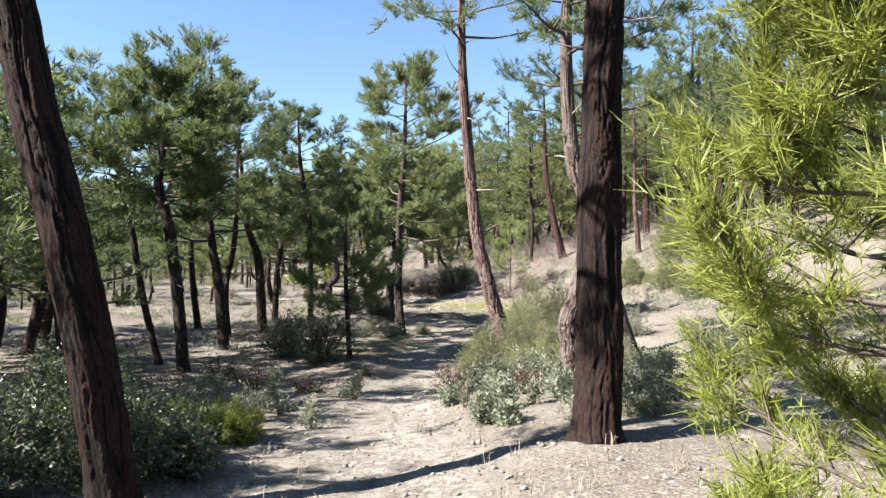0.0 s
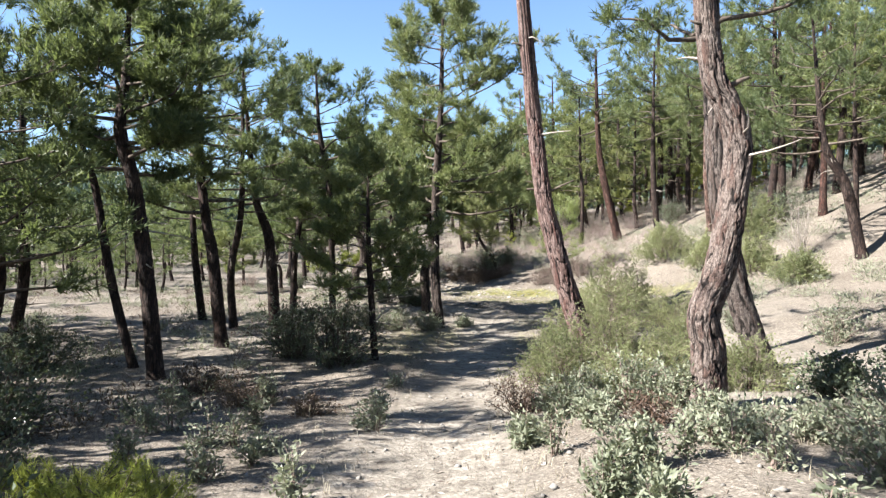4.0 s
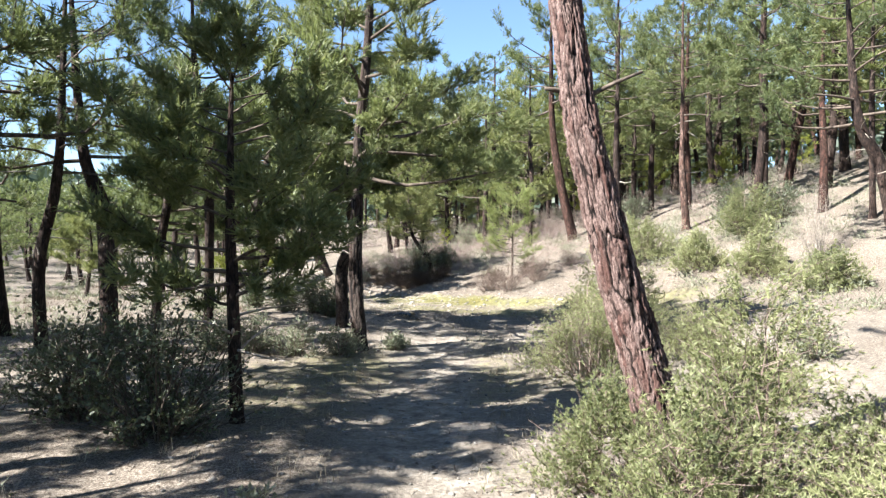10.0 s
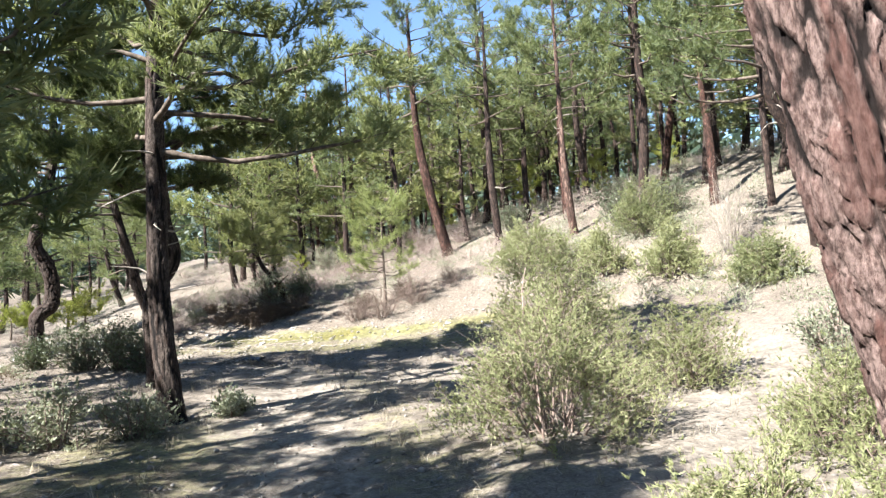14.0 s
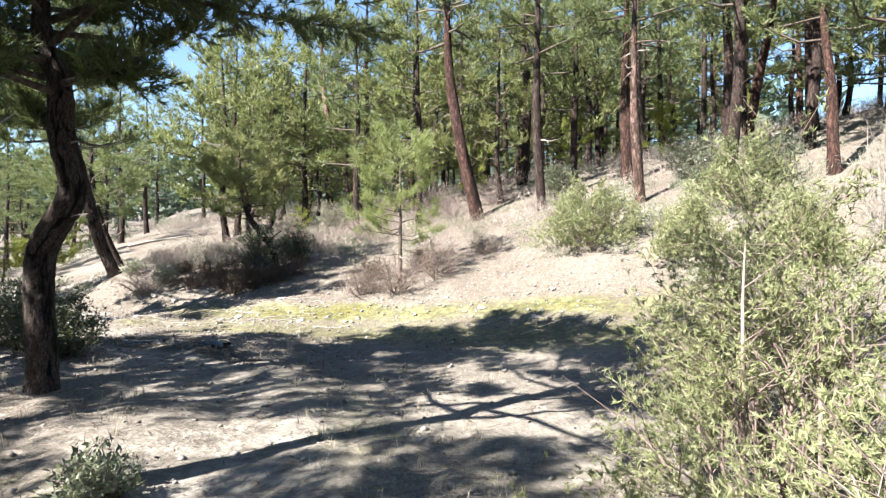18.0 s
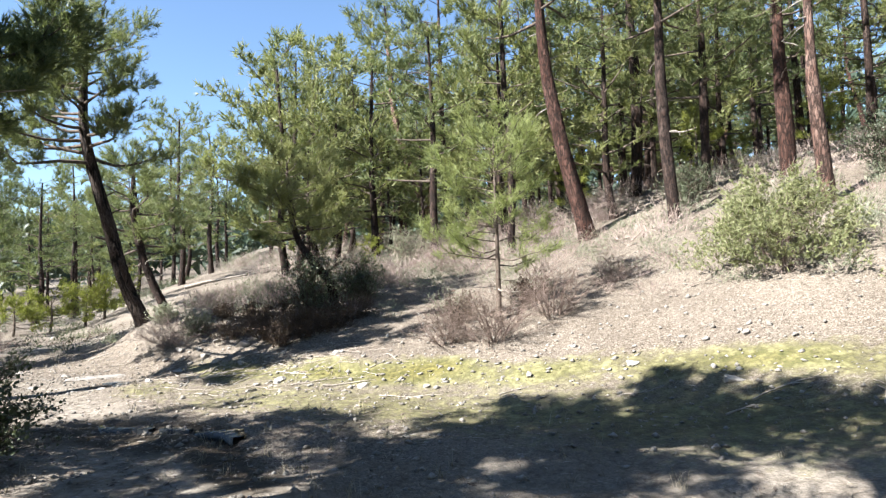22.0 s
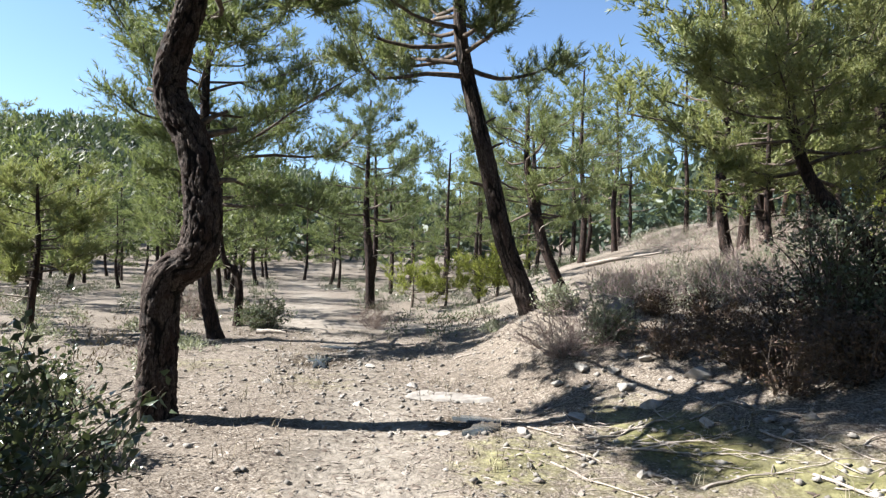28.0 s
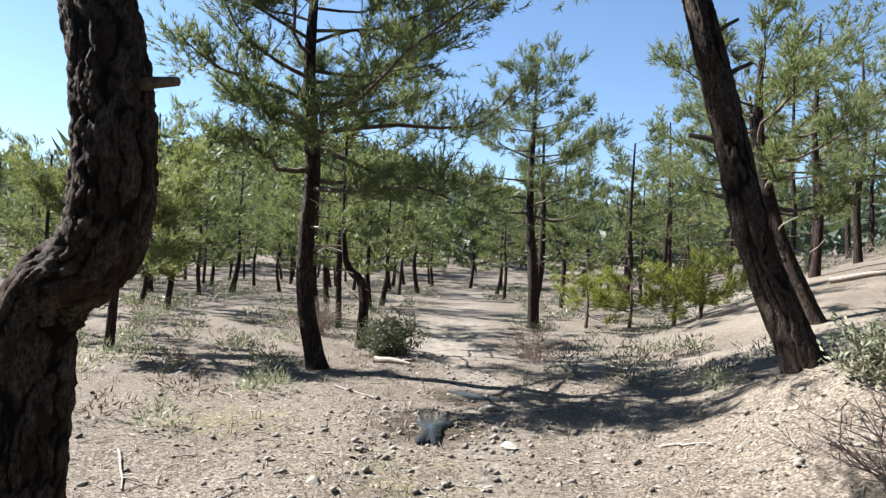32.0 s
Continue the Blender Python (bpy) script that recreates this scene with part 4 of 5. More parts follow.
for at, way, L, r in (((0.42, 0.21, 2.36), (0.87, 0.45, 0.1), 0.26, 0.028), ((0.33, 0.19, 2.82), (0.87, 0.45, 0.25), 0.34, 0.03), ((0.3, 0.17, 2.95), (0.8, 0.5, 0.5), 0.3, 0.025), ((0.05, 0.09, 3.2), (-0.8, -0.5, 0.3), 0.3, 0.025)):
    stub(knotted, at, way, L, r)
for at, way, L, r in (((-0.68, -0.36, 2.0), (-0.9, -0.4, 0.25), 0.28, 0.028), ((-0.66, -0.36, 2.6), (0.9, 0.4, 0.5), 0.26, 0.022), ((-0.75, -0.4, 3.0), (0.9, 0.4, 0.6), 0.24, 0.02), ((-0.52, -0.27, 1.45), (-0.9, -0.3, 0.3), 0.22, 0.02)):
    stub(banked, at, way, L, r)
pine(foot(-9.0, 34.3), [(0, 0, 0), (-0.22, -0.12, 1.1), (-0.26, -0.12, 2.0), (-0.2, -0.12, 3.0), (-0.3, -0.2, 4.6), (-0.2, -0.2, 6.8)], [0.15, 0.13, 0.12, 0.1, 0.03], 2.7, 29,
     "spreading pine with a broad low crown", BARK_DARK, tufts=16, puff=0.4, twigs=13, per=17, blade=(0.12, 0.014), limbs=34, reach=2.6, droop=0.12, seg=24, dead=3, bias=(0.5, 0.25, 0))
pine(foot(-10.5, 36.6), [(0, 0, 0), (-0.04, 0, 1.2), (-0.4, -0.2, 1.9), (-0.5, -0.2, 4.6)], [0.1, 0.08, 0.02], 1.9, 30, "small forked dark pine", BARK_DARK, limbs=16, reach=1.7)
pine(foot(-10.7, 43.2), [(0, 0, 0), (-0.1, 0, 1.8), (-0.2, -0.1, 3.5), (-0.2, 0, 7.2)], [0.16, 0.13, 0.03], 3.0, 31, "upright pine beside the pale track", BARK_DARK, limbs=26, reach=2.1)
pine(foot(-12.8, 46.5), [(0, 0, 0), (0.3, 0, 2.2), (0.2, 0, 6.2)], [0.14, 0.11, 0.03], 2.6, 32, "dark pine beside the pale track", BARK_DARK, limbs=20, reach=1.9)
pine(foot(-5.5, 47.4), [(0, 0, 0), (-0.6, 0, 2.2), (-0.9, 0, 5.6)], [0.15, 0.12, 0.03], 2.2, 33, "leaning dark pine on the slope", BARK_DARK, limbs=22, reach=2.2)
pine(foot(-3.4, 40.2), [(0, 0, 0), (-0.6, -0.2, 1.6), (-0.9, -0.3, 3.2), (-0.9, -0.3, 4.7)], [0.14, 0.11, 0.03], 1.8, 34, "dark leaning pine behind the bank", BARK_DARK, limbs=20, reach=1.9)
# pines on the slope
pine(foot(8.75, 34.4), [(0, 0, 0), (-0.36, 0.1, 1.6), (-0.67, 0.15, 3.1), (-1.0, 0.23, 5.5), (-1.1, 0.2, 10.5)], [0.24, 0.21, 0.18, 0.14, 0.04], 6.0, 35,
     "leaning reddish pine on the slope", BARK_RED, limbs=24, reach=2.4, seg=28, ring=0.07, plates=0.02, dead=6)
pine(foot(13.2, 32.2), [(0, 0, 0), (-0.05, 0, 2.2), (-0.07, 0, 3.6), (0, 0, 9)], [0.19, 0.17, 0.04], 4.6, 36, UP, BARK_RED, limbs=22, reach=2.0, dead=6)
pine(foot(11.8, 29.4), [(0, 0, 0), (-0.17, 0, 2.3), (-0.2, 0, 3.5), (-0.2, 0, 9)], [0.14, 0.12, 0.03], 4.4, 37, UP, BARK, limbs=22, reach=1.9, dead=6)
pine(foot(10.4, 32.8), [(0, 0, 0), (-0.18, 0, 2.4), (-0.2, 0, 4.6), (-0.1, 0, 9.5)], [0.16, 0.14, 0.04], 4.8, 38, UP, BARK_DARK, limbs=22, reach=2.0, dead=6)
pine(foot(13.6, 21.0), [(0, 0, 0), (-0.53, 0, 2.4), (-1.25, 0, 4.0), (-1.6, 0, 8)], [0.18, 0.15, 0.03], 3.4, 39, "bent dark pine on the slope", BARK_DARK, limbs=22, reach=2.2, dead=5)
pine(foot(6.3, 43.5), [(0, 0, 0), (-1.0, 0, 2.6), (-1.7, 0.1, 5.2), (-2.0, 0.1, 10)], [0.17, 0.15, 0.12, 0.03], 4.8, 40, "pale leaning pine with dead branches", BARK_GREY, limbs=22, reach=2.1, dead=8)
pine(foot(6.9, 44.5), [(0, 0, 0), (-0.2, 0, 3), (-0.2, 0, 10.5)], [0.17, 0.14, 0.04], 5.2, 41, UP, BARK, limbs=22, reach=2.0, dead=6)
# young bright pines
NEAR = dict(per=10, blade=(0.11, 0.0062), twigs=9, tufts=20, puff=0.2)
pine(foot(2.3, -2.7), [(0, 0, 0), (-0.03, 0, 1.2), (0.02, 0, 4.2)], [0.04, 0.034, 0.01], 0.12, 42, "young bright yellow-green pine beside the path", LIMB, PINE_YOUNG, limbs=70, reach=1.0, dead=4, plates=0.003, name="young_pine", droop=0.25, **NEAR)
pine(foot(4.82, 29.35), [(0, 0, 0), (0.02, 0, 0.9), (0.02, 0, 3.4)], [0.06, 0.045, 0.012], 1.0, 43, "young pine with a soft light green crown", LIMB, SAPLING, limbs=36, reach=1.15, per=8, blade=(0.15, 0.009), twigs=6, tufts=12, puff=0.24, dead=6, plates=0.005, name="young_pine")
for x, y, h, s in ((-2.5, 3.3, 0.3, 44), (-2.2, 3.05, 0.32, 45), (-1.97, 3.25, 0.26, 46)):
    pine(foot(x, y), [(0, 0, 0), (0.02, 0, h * 0.5), (0.03, 0, h)], [0.016, 0.012, 0.006], 0.1, s, "small bright young pine among undergrowth", LIMB, PINE_YOUNG, limbs=14, reach=0.26, per=9, blade=(0.1, 0.006), twigs=5, tufts=12, puff=0.1, dead=0, plates=0.001, seg=8,
         name="young_pine", group="young pines by the path")
for x, y, h, s in ((-10.0, 44.9, 1.2, 48), (-8.9, 45.4, 1.3, 49), (-6.9, 45.2, 1.3, 50), (-7.8, 45.8, 1.2, 51)):
    pine(foot(x, y), [(0, 0, 0), (0.05, 0, h * 0.5), (0.03, 0, h)], [0.05, 0.04, 0.012], 0.4, s, "small bright yellow-green pine beside the track", LIMB, PINE_YOUNG, limbs=16, reach=1.1, per=6, blade=(0.17, 0.02), twigs=6, tufts=8, puff=0.25, dead=0, plates=0.003, seg=8,
         name="young_pine", group="young pines beside the track")

# ---- the forest behind: a few kinds, set out over the slopes ----
BLUNT = dict(per=9, blade=(0.2, 0.034), seg=8, ring=0.6, plates=0.01, tufts=9, twigs=5, puff=0.42, split=False, limb_rings=4, limb_seg=3)
COARSE = dict(BLUNT, per=3, blade=(0.36, 0.1), tufts=7, seg=6)
KINDS = [
    pine((0, 0, 0), [(0, 0, 0), (0.1, 0, 2.5), (-0.1, 0.1, 5), (0, 0, 8.6)], [0.15, 0.12, 0.03], 2.8, 61, "pine of the forest behind, green crown", BARK_DARK, limbs=24, reach=2.2, dead=5, group="forest pines", **BLUNT),
    pine((0, 0, 0), [(0, 0, 0), (-0.25, 0, 3), (-0.2, 0.1, 6), (-0.3, 0, 10)], [0.16, 0.13, 0.03], 4.2, 62, "tall slim pine of the forest behind", BARK_DARK, limbs=24, reach=1.9, dead=7, group="forest pines", **BLUNT),
    pine((0, 0, 0), [(0, 0, 0), (0.3, 0.1, 1.8), (0.2, 0.1, 3.6), (0.4, 0, 7)], [0.14, 0.11, 0.03], 1.8, 63, "broad bushy pine of the forest behind", BARK_DARK, limbs=26, reach=2.4, dead=3, group="forest pines", **BLUNT),
    pine((0, 0, 0), [(0, 0, 0), (0.35, 0, 2.2), (0.8, 0.1, 4.5), (1.0, 0, 8.8)], [0.15, 0.12, 0.03], 3.4, 64, "leaning pine of the forest behind", BARK_RED, limbs=22, reach=2.1, dead=6, group="forest pines", **BLUNT),
    pine((0, 0, 0), [(0, 0, 0), (0.1, 0, 3), (-0.1, 0.1, 6), (0, 0, 9.5)], [0.12, 0.1, 0.03], 4.4, 66, "slim pine of the slope with an airy light crown", BARK_DARK, PINE_LIGHT, limbs=20, reach=1.7, dead=7, group="forest pines", **BLUNT),
    pine((0, 0, 0), [(0, 0, 0), (0.02, 0, 1.5), (0, 0, 4.4)], [0.08, 0.06, 0.02], 0.9, 65, "young pine of the forest behind, light green", LIMB, PINE_YOUNG, limbs=24, reach=1.4, dead=2, group="forest pines", **BLUNT),
    pine((0, 0, 0), [(0, 0, 0), (0.25, 0.1, 1.5), (0.1, 0.1, 3.4), (0.2, 0, 6.6)], [0.13, 0.1, 0.03], 1.2, 67, "broad low-branched pine of the slope, light green", BARK_DARK, PINE_LIGHT, limbs=30, reach=2.3, dead=2, group="forest pines", **BLUNT),
    pine((0, 0, 0), [(0, 0, 0), (-0.15, 0, 3), (-0.1, 0.1, 6), (-0.2, 0, 9.4)], [0.15, 0.12, 0.03], 3.2, 68, "distant tall pine, dull green crown", BARK_DARK, limbs=24, reach=2.2, dead=4, group="forest pines", **COARSE),
    pine((0, 0, 0), [(0, 0, 0), (0.2, 0.1, 1.8), (0.15, 0.1, 3.6), (0.2, 0, 7)], [0.14, 0.11, 0.03], 1.6, 69, "distant broad pine, dull green crown", BARK_DARK, limbs=26, reach=2.5, dead=2, group="forest pines", **COARSE),
]
used = [False] * len(KINDS)
taken = [(o.location.x, o.location.y) for o in scene.objects if o.parent is None and o.get("category") == "tree" and o not in KINDS]
rnd = random.Random(7)


def grow(x, y, k, s):
    m = pose(x, y, ground_at(x, y) - 0.05, 0, 0, rnd.random() * 360) @ Matrix.Scale(s, 4)
    if used[k]:
        copy_thing(KINDS[k], m)
    else:
        KINDS[k].matrix_basis = m
        used[k] = True
    taken.append((x, y))


def forest(count, xs, ys, allowed, apart, kinds, size=(0.85, 1.15)):
    made = tries = 0
    while made < count and tries < count * 60:
        tries += 1
        x, y = rnd.uniform(*xs), rnd.uniform(*ys)
        if not allowed(x, y) or any((x - a) ** 2 + (y - b) ** 2 < apart ** 2 for a, b in taken):
            continue
        grow(x, y, rnd.choice(kinds), rnd.uniform(*size))
        made += 1


def clear_of_path(x, y, w=3.0):
    return abs(x - float(path_x(y))) > w


# first six pines: added mostly out of view to shade the left ground
for x, y, k, size in ((-7.4, 4.2, 2, 1.0), (-8.6, 5.9, 2, 1.0), (-7.2, 9.0, 2, 0.9), (-6.9, 0.3, 2, 0.72), (-7.0, 2.6, 2, 0.72), (-6.6, -1.3, 2, 0.7), (-31, 67, 8, 0.9), (-33.5, 65.5, 8, 0.9), (-29.5, 69, 7, 0.8), (-36, 68, 8, 0.9), (0.7, 44.3, 0, 1.0), (2.1, 42.6, 6, 1.0)):
    grow(x, y, k, size)
forest(24, (-24, -9.6), (3, 18.5), lambda x, y: clear_of_path(x, y, 6), 2.2, [0, 1, 2, 2, 3, 0], (0.9, 1.15))
forest(12, (-30, -15), (24, 36), lambda x, y: True, 2.4, [2, 5, 2], (0.35, 0.5))
forest(12, (-4, 6), (39.5, 46), lambda x, y: toe(x, y) > 6.5, 2.0, [6, 6, 5], (0.5, 0.7))
forest(7, (0.3, 4.0), (41, 46), lambda x, y: True, 1.7, [6, 0, 6], (1.1, 1.35))
forest(12, (2, 10), (44, 53), lambda x, y: True, 2.0, [6, 0, 0, 2], (0.8, 1.0))
forest(42, (3, 22), (35, 47), lambda x, y: toe(x, y) > 8.5, 1.9, [1, 3, 4, 6, 6, 5, 0])
forest(30, (13.5, 26), (23, 40), lambda x, y: toe(x, y) > 3, 2.1, [4, 1, 6, 3, 6, 5])
forest(62, (-6, 32), (46, 64), lambda x, y: toe(x, y) > 9.5, 2.0, [4, 7, 8, 3, 6, 7])
forest(22, (14.5, 28), (4, 26), lambda x, y: True, 2.4, [0, 4, 2, 4, 6])
forest(58, (-46, -13), (37, 66), lambda x, y: clear_of_path(x, y, 2.8), 2.0, [0, 2, 2, 8, 8, 7], (0.6, 0.9))
forest(16, (-22, -4), (47, 76), lambda x, y: clear_of_path(x, y, 2.2), 2.4, [0, 2, 4, 2])
# wood added unseen at the back and sides, closing the place against skylight
forest(12, (-12, 12), (-24, -10), lambda x, y: clear_of_path(x, y, 2.5), 2.8, [7])
forest(22, (-34, -19), (-20, 3), lambda x, y: True, 2.6, [7, 8])
forest(22, (9, 28), (-20, 4), lambda x, y: True, 2.6, [7, 8])
forest(22, (-44, -25), (3, 36), lambda x, y: True, 2.6, [7, 8])


# far woods: crowns that stand shoulder to shoulder on the ridges
def far_woods():
    rng = np.random.RandomState(9)
    soup = Soup()
    spots = []
    for _ in range(1900):
        a = rng.uniform(-0.9, 1.9); d = rng.uniform(62, 320) ** 1.0
        spots.append((-math.sin(a) * d, 20 + math.cos(a) * d))
    for _ in range(900):
        spots.append((rng.normal(-170, 60), rng.normal(150, 50)))
    for x, y in spots:
        h = rng.uniform(6, 10); w = rng.uniform(2.0, 3.0)
        g = ground_at(x, y)
        n = 60
        o = rng.normal(0, 1, (n, 3)); o /= np.linalg.norm(o, axis=1)[:, None]
        o *= rng.rand(n, 1) ** 0.4
        c = np.array([x, y, g + h * 0.62]) + o * [w, w, h * 0.4]
        v, t = blades(c, o + [0, 0, 0.4], 1, 1.6, 0.7, rng, 0.5, 0.2, 0.0)
        soup.add(v, tris=t)
    tagged(new("far_woods", soup.mesh("far_woods", FAR_PINE, smooth=False)), "pine woods covering the far ridges", "woods", kind="stuff")


far_woods()

# ---- shrubs ----
def shrub(name, at, w, h, seed, label, kind, stems=26, dense=1.0, group="", leaf=None):
    """A many-stemmed shrub. kind: juniper, leafy, oak, bare or dry."""
    rng = np.random.RandomState(seed)
    root = thing(name, at, label, "shrub", group)
    wood = {"juniper": TWIG, "leafy": TWIG, "oak": LIMB, "bare": leaf or TWIG, "dry": LIMB}[kind]
    soup, tips, dirs = Soup(), [], []
    for i in range(stems):
        az = rng.rand() * 6.283
        lean = (rng.rand() ** 0.55) * 1.0
        b = np.array([math.cos(az), math.sin(az), 0]) * 0.12 * w * rng.rand()
        e = np.array([math.cos(az) * w * 0.5 * lean, math.sin(az) * w * 0.5 * lean, h * math.sqrt(max(0.05, 1.05 - lean ** 2)) * (0.65 + 0.4 * rng.rand())])
        if kind == "juniper":
            e *= 0.72
        m = b * 0.5 + e * np.array([0.45, 0.45, 0.62]) + rng.normal(0, 0.05 * w, 3)
        m[2] = max(m[2], 0.08 * h)
        ln = smoothline([b - [0, 0, 0.05], m, e], 6)
        rod = Soup() if kind != "oak" else soup
        rod.add(*tube(ln, np.linspace(0.004 + 0.004 * h, 0.0016, 6) if kind == "bare" else np.linspace(0.007 + 0.005 * h, 0.003, 6), 4))
        nb = 11 if kind == "bare" else 7
        for j in range(nb):
            s = 0.1 + 0.9 * (j + rng.rand()) / nb
            p = np.array([np.interp(s * 5, np.arange(6), ln[:, c]) for c in range(3)])
            d = (ln[-1] - ln[0]); d /= np.linalg.norm(d) + 1e-9
            d = d * 0.5 + rng.normal(0, 0.55, 3); d[2] = abs(d[2]) * 0.8; d /= np.linalg.norm(d)
            L = (0.14 + 0.2 * rng.rand()) * min(0.4 + 0.45 * w, 0.2 + 0.85 * h)
            q = p + d * L
            q[2] = max(q[2], 0.03)
            rod.add(*tube(np.array([p, q]), [0.004, 0.0015], 3))
            if kind == "bare":
                for k in range(3):
                    u = p + (q - p) * rng.rand()
                    d2 = d + rng.normal(0, 0.6, 3); d2 /= np.linalg.norm(d2)
                    rod.add(*tube(np.array([u, u + d2 * L * 0.6]), [0.0024, 0.001], 3))
            n = 4
            f = (np.arange(n) + rng.rand(n)) / n
            tips.append(p + (q - p) * f[:, None]); dirs.append(np.tile(d, (n, 1)))
        if rod is not soup:
            part("stem", rod.mesh("stem", wood), root)
    if kind == "juniper":
        # upright sprays that cover the whole dome down to the ground
        n = int(225 * w * dense)
        az, up = rng.rand(n) * 6.283, rng.rand(n) ** 0.8
        lump = 0.8 + 0.3 * np.sin(az * 3 + seed) * np.cos(up * 5 + seed) + 0.16 * np.sin(az * 7 + up * 6)
        rad = np.sqrt(np.maximum(0.03, 1 - up ** 2)) * (0.45 + 0.55 * rng.rand(n) ** 0.5) * lump
        p = np.c_[np.cos(az) * rad * w / 2, np.sin(az) * rad * w / 2, up * h * (0.62 + 0.3 * rng.rand(n)) * (0.85 + 0.22 * np.sin(az * 2 + seed * 1.7))]
        d = np.c_[np.cos(az) * 0.6, np.sin(az) * 0.6, 0.25 + 0.6 * rng.rand(n)] + rng.normal(0, 0.35, (n, 3))
        d /= np.linalg.norm(d, axis=1)[:, None]
        tips, dirs = [], []
        for j in range(n):
            L = 0.1 + 0.16 * rng.rand() + (0.2 if j % 11 == 0 else 0)
            soup.add(*tube(np.array([p[j] - d[j] * L * 0.5, p[j] + d[j] * L]), [0.003, 0.001], 3))
            q = p[j] + d[j] * (L * np.linspace(-0.3, 1, 7))[:, None] + rng.normal(0, 0.022, (7, 3))
            tips.append(q); dirs.append(np.tile(d[j], (7, 1)) + rng.normal(0, 0.35, (7, 3)))
    if soup.n:
        tagged(part("branchwork", soup.mesh("branchwork", wood), root), kind="stuff")
    tips, dirs = np.concatenate(tips), np.concatenate(dirs)
    if kind == "juniper":
        near = at[1] < 19
        v, t = blades(tips, dirs, 11 if near else 5, 0.038 if near else 0.07, 0.0075 if near else 0.018, rng, 0.75, 0.1, 0.02)
        tagged(part("foliage", mesh("foliage", v, [t], leaf or JUNIPER, smooth=False), root), kind="stuff")
    elif kind in ("leafy", "oak", "dry"):
        L, W = {"leafy": (0.06, 0.024), "oak": (0.055, 0.031), "dry": (0.045, 0.018)}[kind]
        v, t = leaves(tips, dirs, max(1, int({"leafy": 3, "oak": 3, "dry": 2}[kind] * dense)), L, W, rng)
        tagged(part("foliage", mesh("foliage", v, [t], leaf or {"leafy": GREY_LEAF, "oak": OAK_LEAF, "dry": DRY_LEAF}[kind], smooth=False), root), kind="stuff")
    return root


JL = "juniper bush with yellow-green scaly sprays"
for i, (x, y, w, h) in enumerate(((1.75, 8.7, 1.3, 1.2), (2.5, 9.4, 1.3, 2.1), (3.5, 9.3, 1.4, 0.95), (1.65, 9.9, 1.2, 1.0), (4.3, 8.6, 1.3, 0.9), (3.0, 8.2, 1.2, 0.8), (2.3, 7.9, 1.0, 0.7),
                                  (3.2, 15.0, 2.6, 1.5), (2.7, 11.9, 1.1, 0.6), (3.4, 11.4, 1.2, 0.8), (3.95, 16.5, 2.5, 2.5), (5.1, 17.9, 1.9, 2.3), (5.6, 16.0, 1.6, 1.2),
                                  (9.1, 27.5, 2.9, 1.8), (9.9, 24.8, 1.9, 1.5), (10.9, 23.0, 1.9, 1.5), (12.4, 26.2, 2.4, 2.0), (11.2, 20.4, 1.7, 1.2), (4.9, 13.2, 1.5, 0.9))):
    shrub("juniper_bush", foot(x, y), w, h, 100 + i, JL + (" beside the trodden path" if x < 4 else " on the open slope" if y > 19 else " under the pines"), "juniper", int(10 + 8 * w), 1.35, "juniper bushes")
for i, (x, y, w, h) in enumerate(((2.35, 7.3, 1.1, 0.75), (1.75, 7.5, 0.8, 0.55), (1.35, 7.2, 0.6, 0.45), (2.7, 6.9, 0.8, 0.6), (0.85, 5.9, 0.5, 0.3), (1.6, 6.2, 0.6, 0.35), (1.15, 3.6, 0.42, 0.5), (1.45, 3.3, 0.35, 0.35), (1.6, 4.3, 0.5, 0.42), (2.6, 5.4, 0.7, 0.38), (3.4, 5.2, 0.8, 0.4),
                                  (-1.7, 17.6, 1.3, 0.7), (-0.9, 17.7, 1.0, 0.6), (-2.6, 17.9, 1.3, 0.75), (-3.4, 18.2, 1.3, 0.8), (0.2, 18.6, 0.6, 0.35), (3.2, 3.4, 1.0, 0.7), (3.9, 4.6, 1.2, 0.8),
                                  (6.9, 15.0, 1.1, 1.0), (7.6, 12.2, 1.2, 0.9), (4.5, 39.0, 2.0, 1.3), (-1.0, 32.5, 0.7, 0.65), (-1.9, 33.6, 0.6, 0.5))):
    shrub("grey_shrub", foot(x, y), w, h, 140 + i, "low shrub with felted grey-green leaves", "leafy", int(12 + 12 * w), 1.0, "grey-leaved shrubs")
stalk = random.Random(12)
for i in range(44):
    x, y = (stalk.uniform(-4.4, -0.9), stalk.uniform(4.2, 9.8)) if i % 2 else (stalk.uniform(0.95, 4.2), stalk.uniform(2.6, 6.4))
    shrub("grey_shrub", foot(x, y), stalk.uniform(0.22, 0.42), stalk.uniform(0.28, 0.55), 600 + i, "thin stalky shrub with felted grey-green leaves", "leafy", stalk.randint(4, 7), 0.7, "grey-leaved stalks")
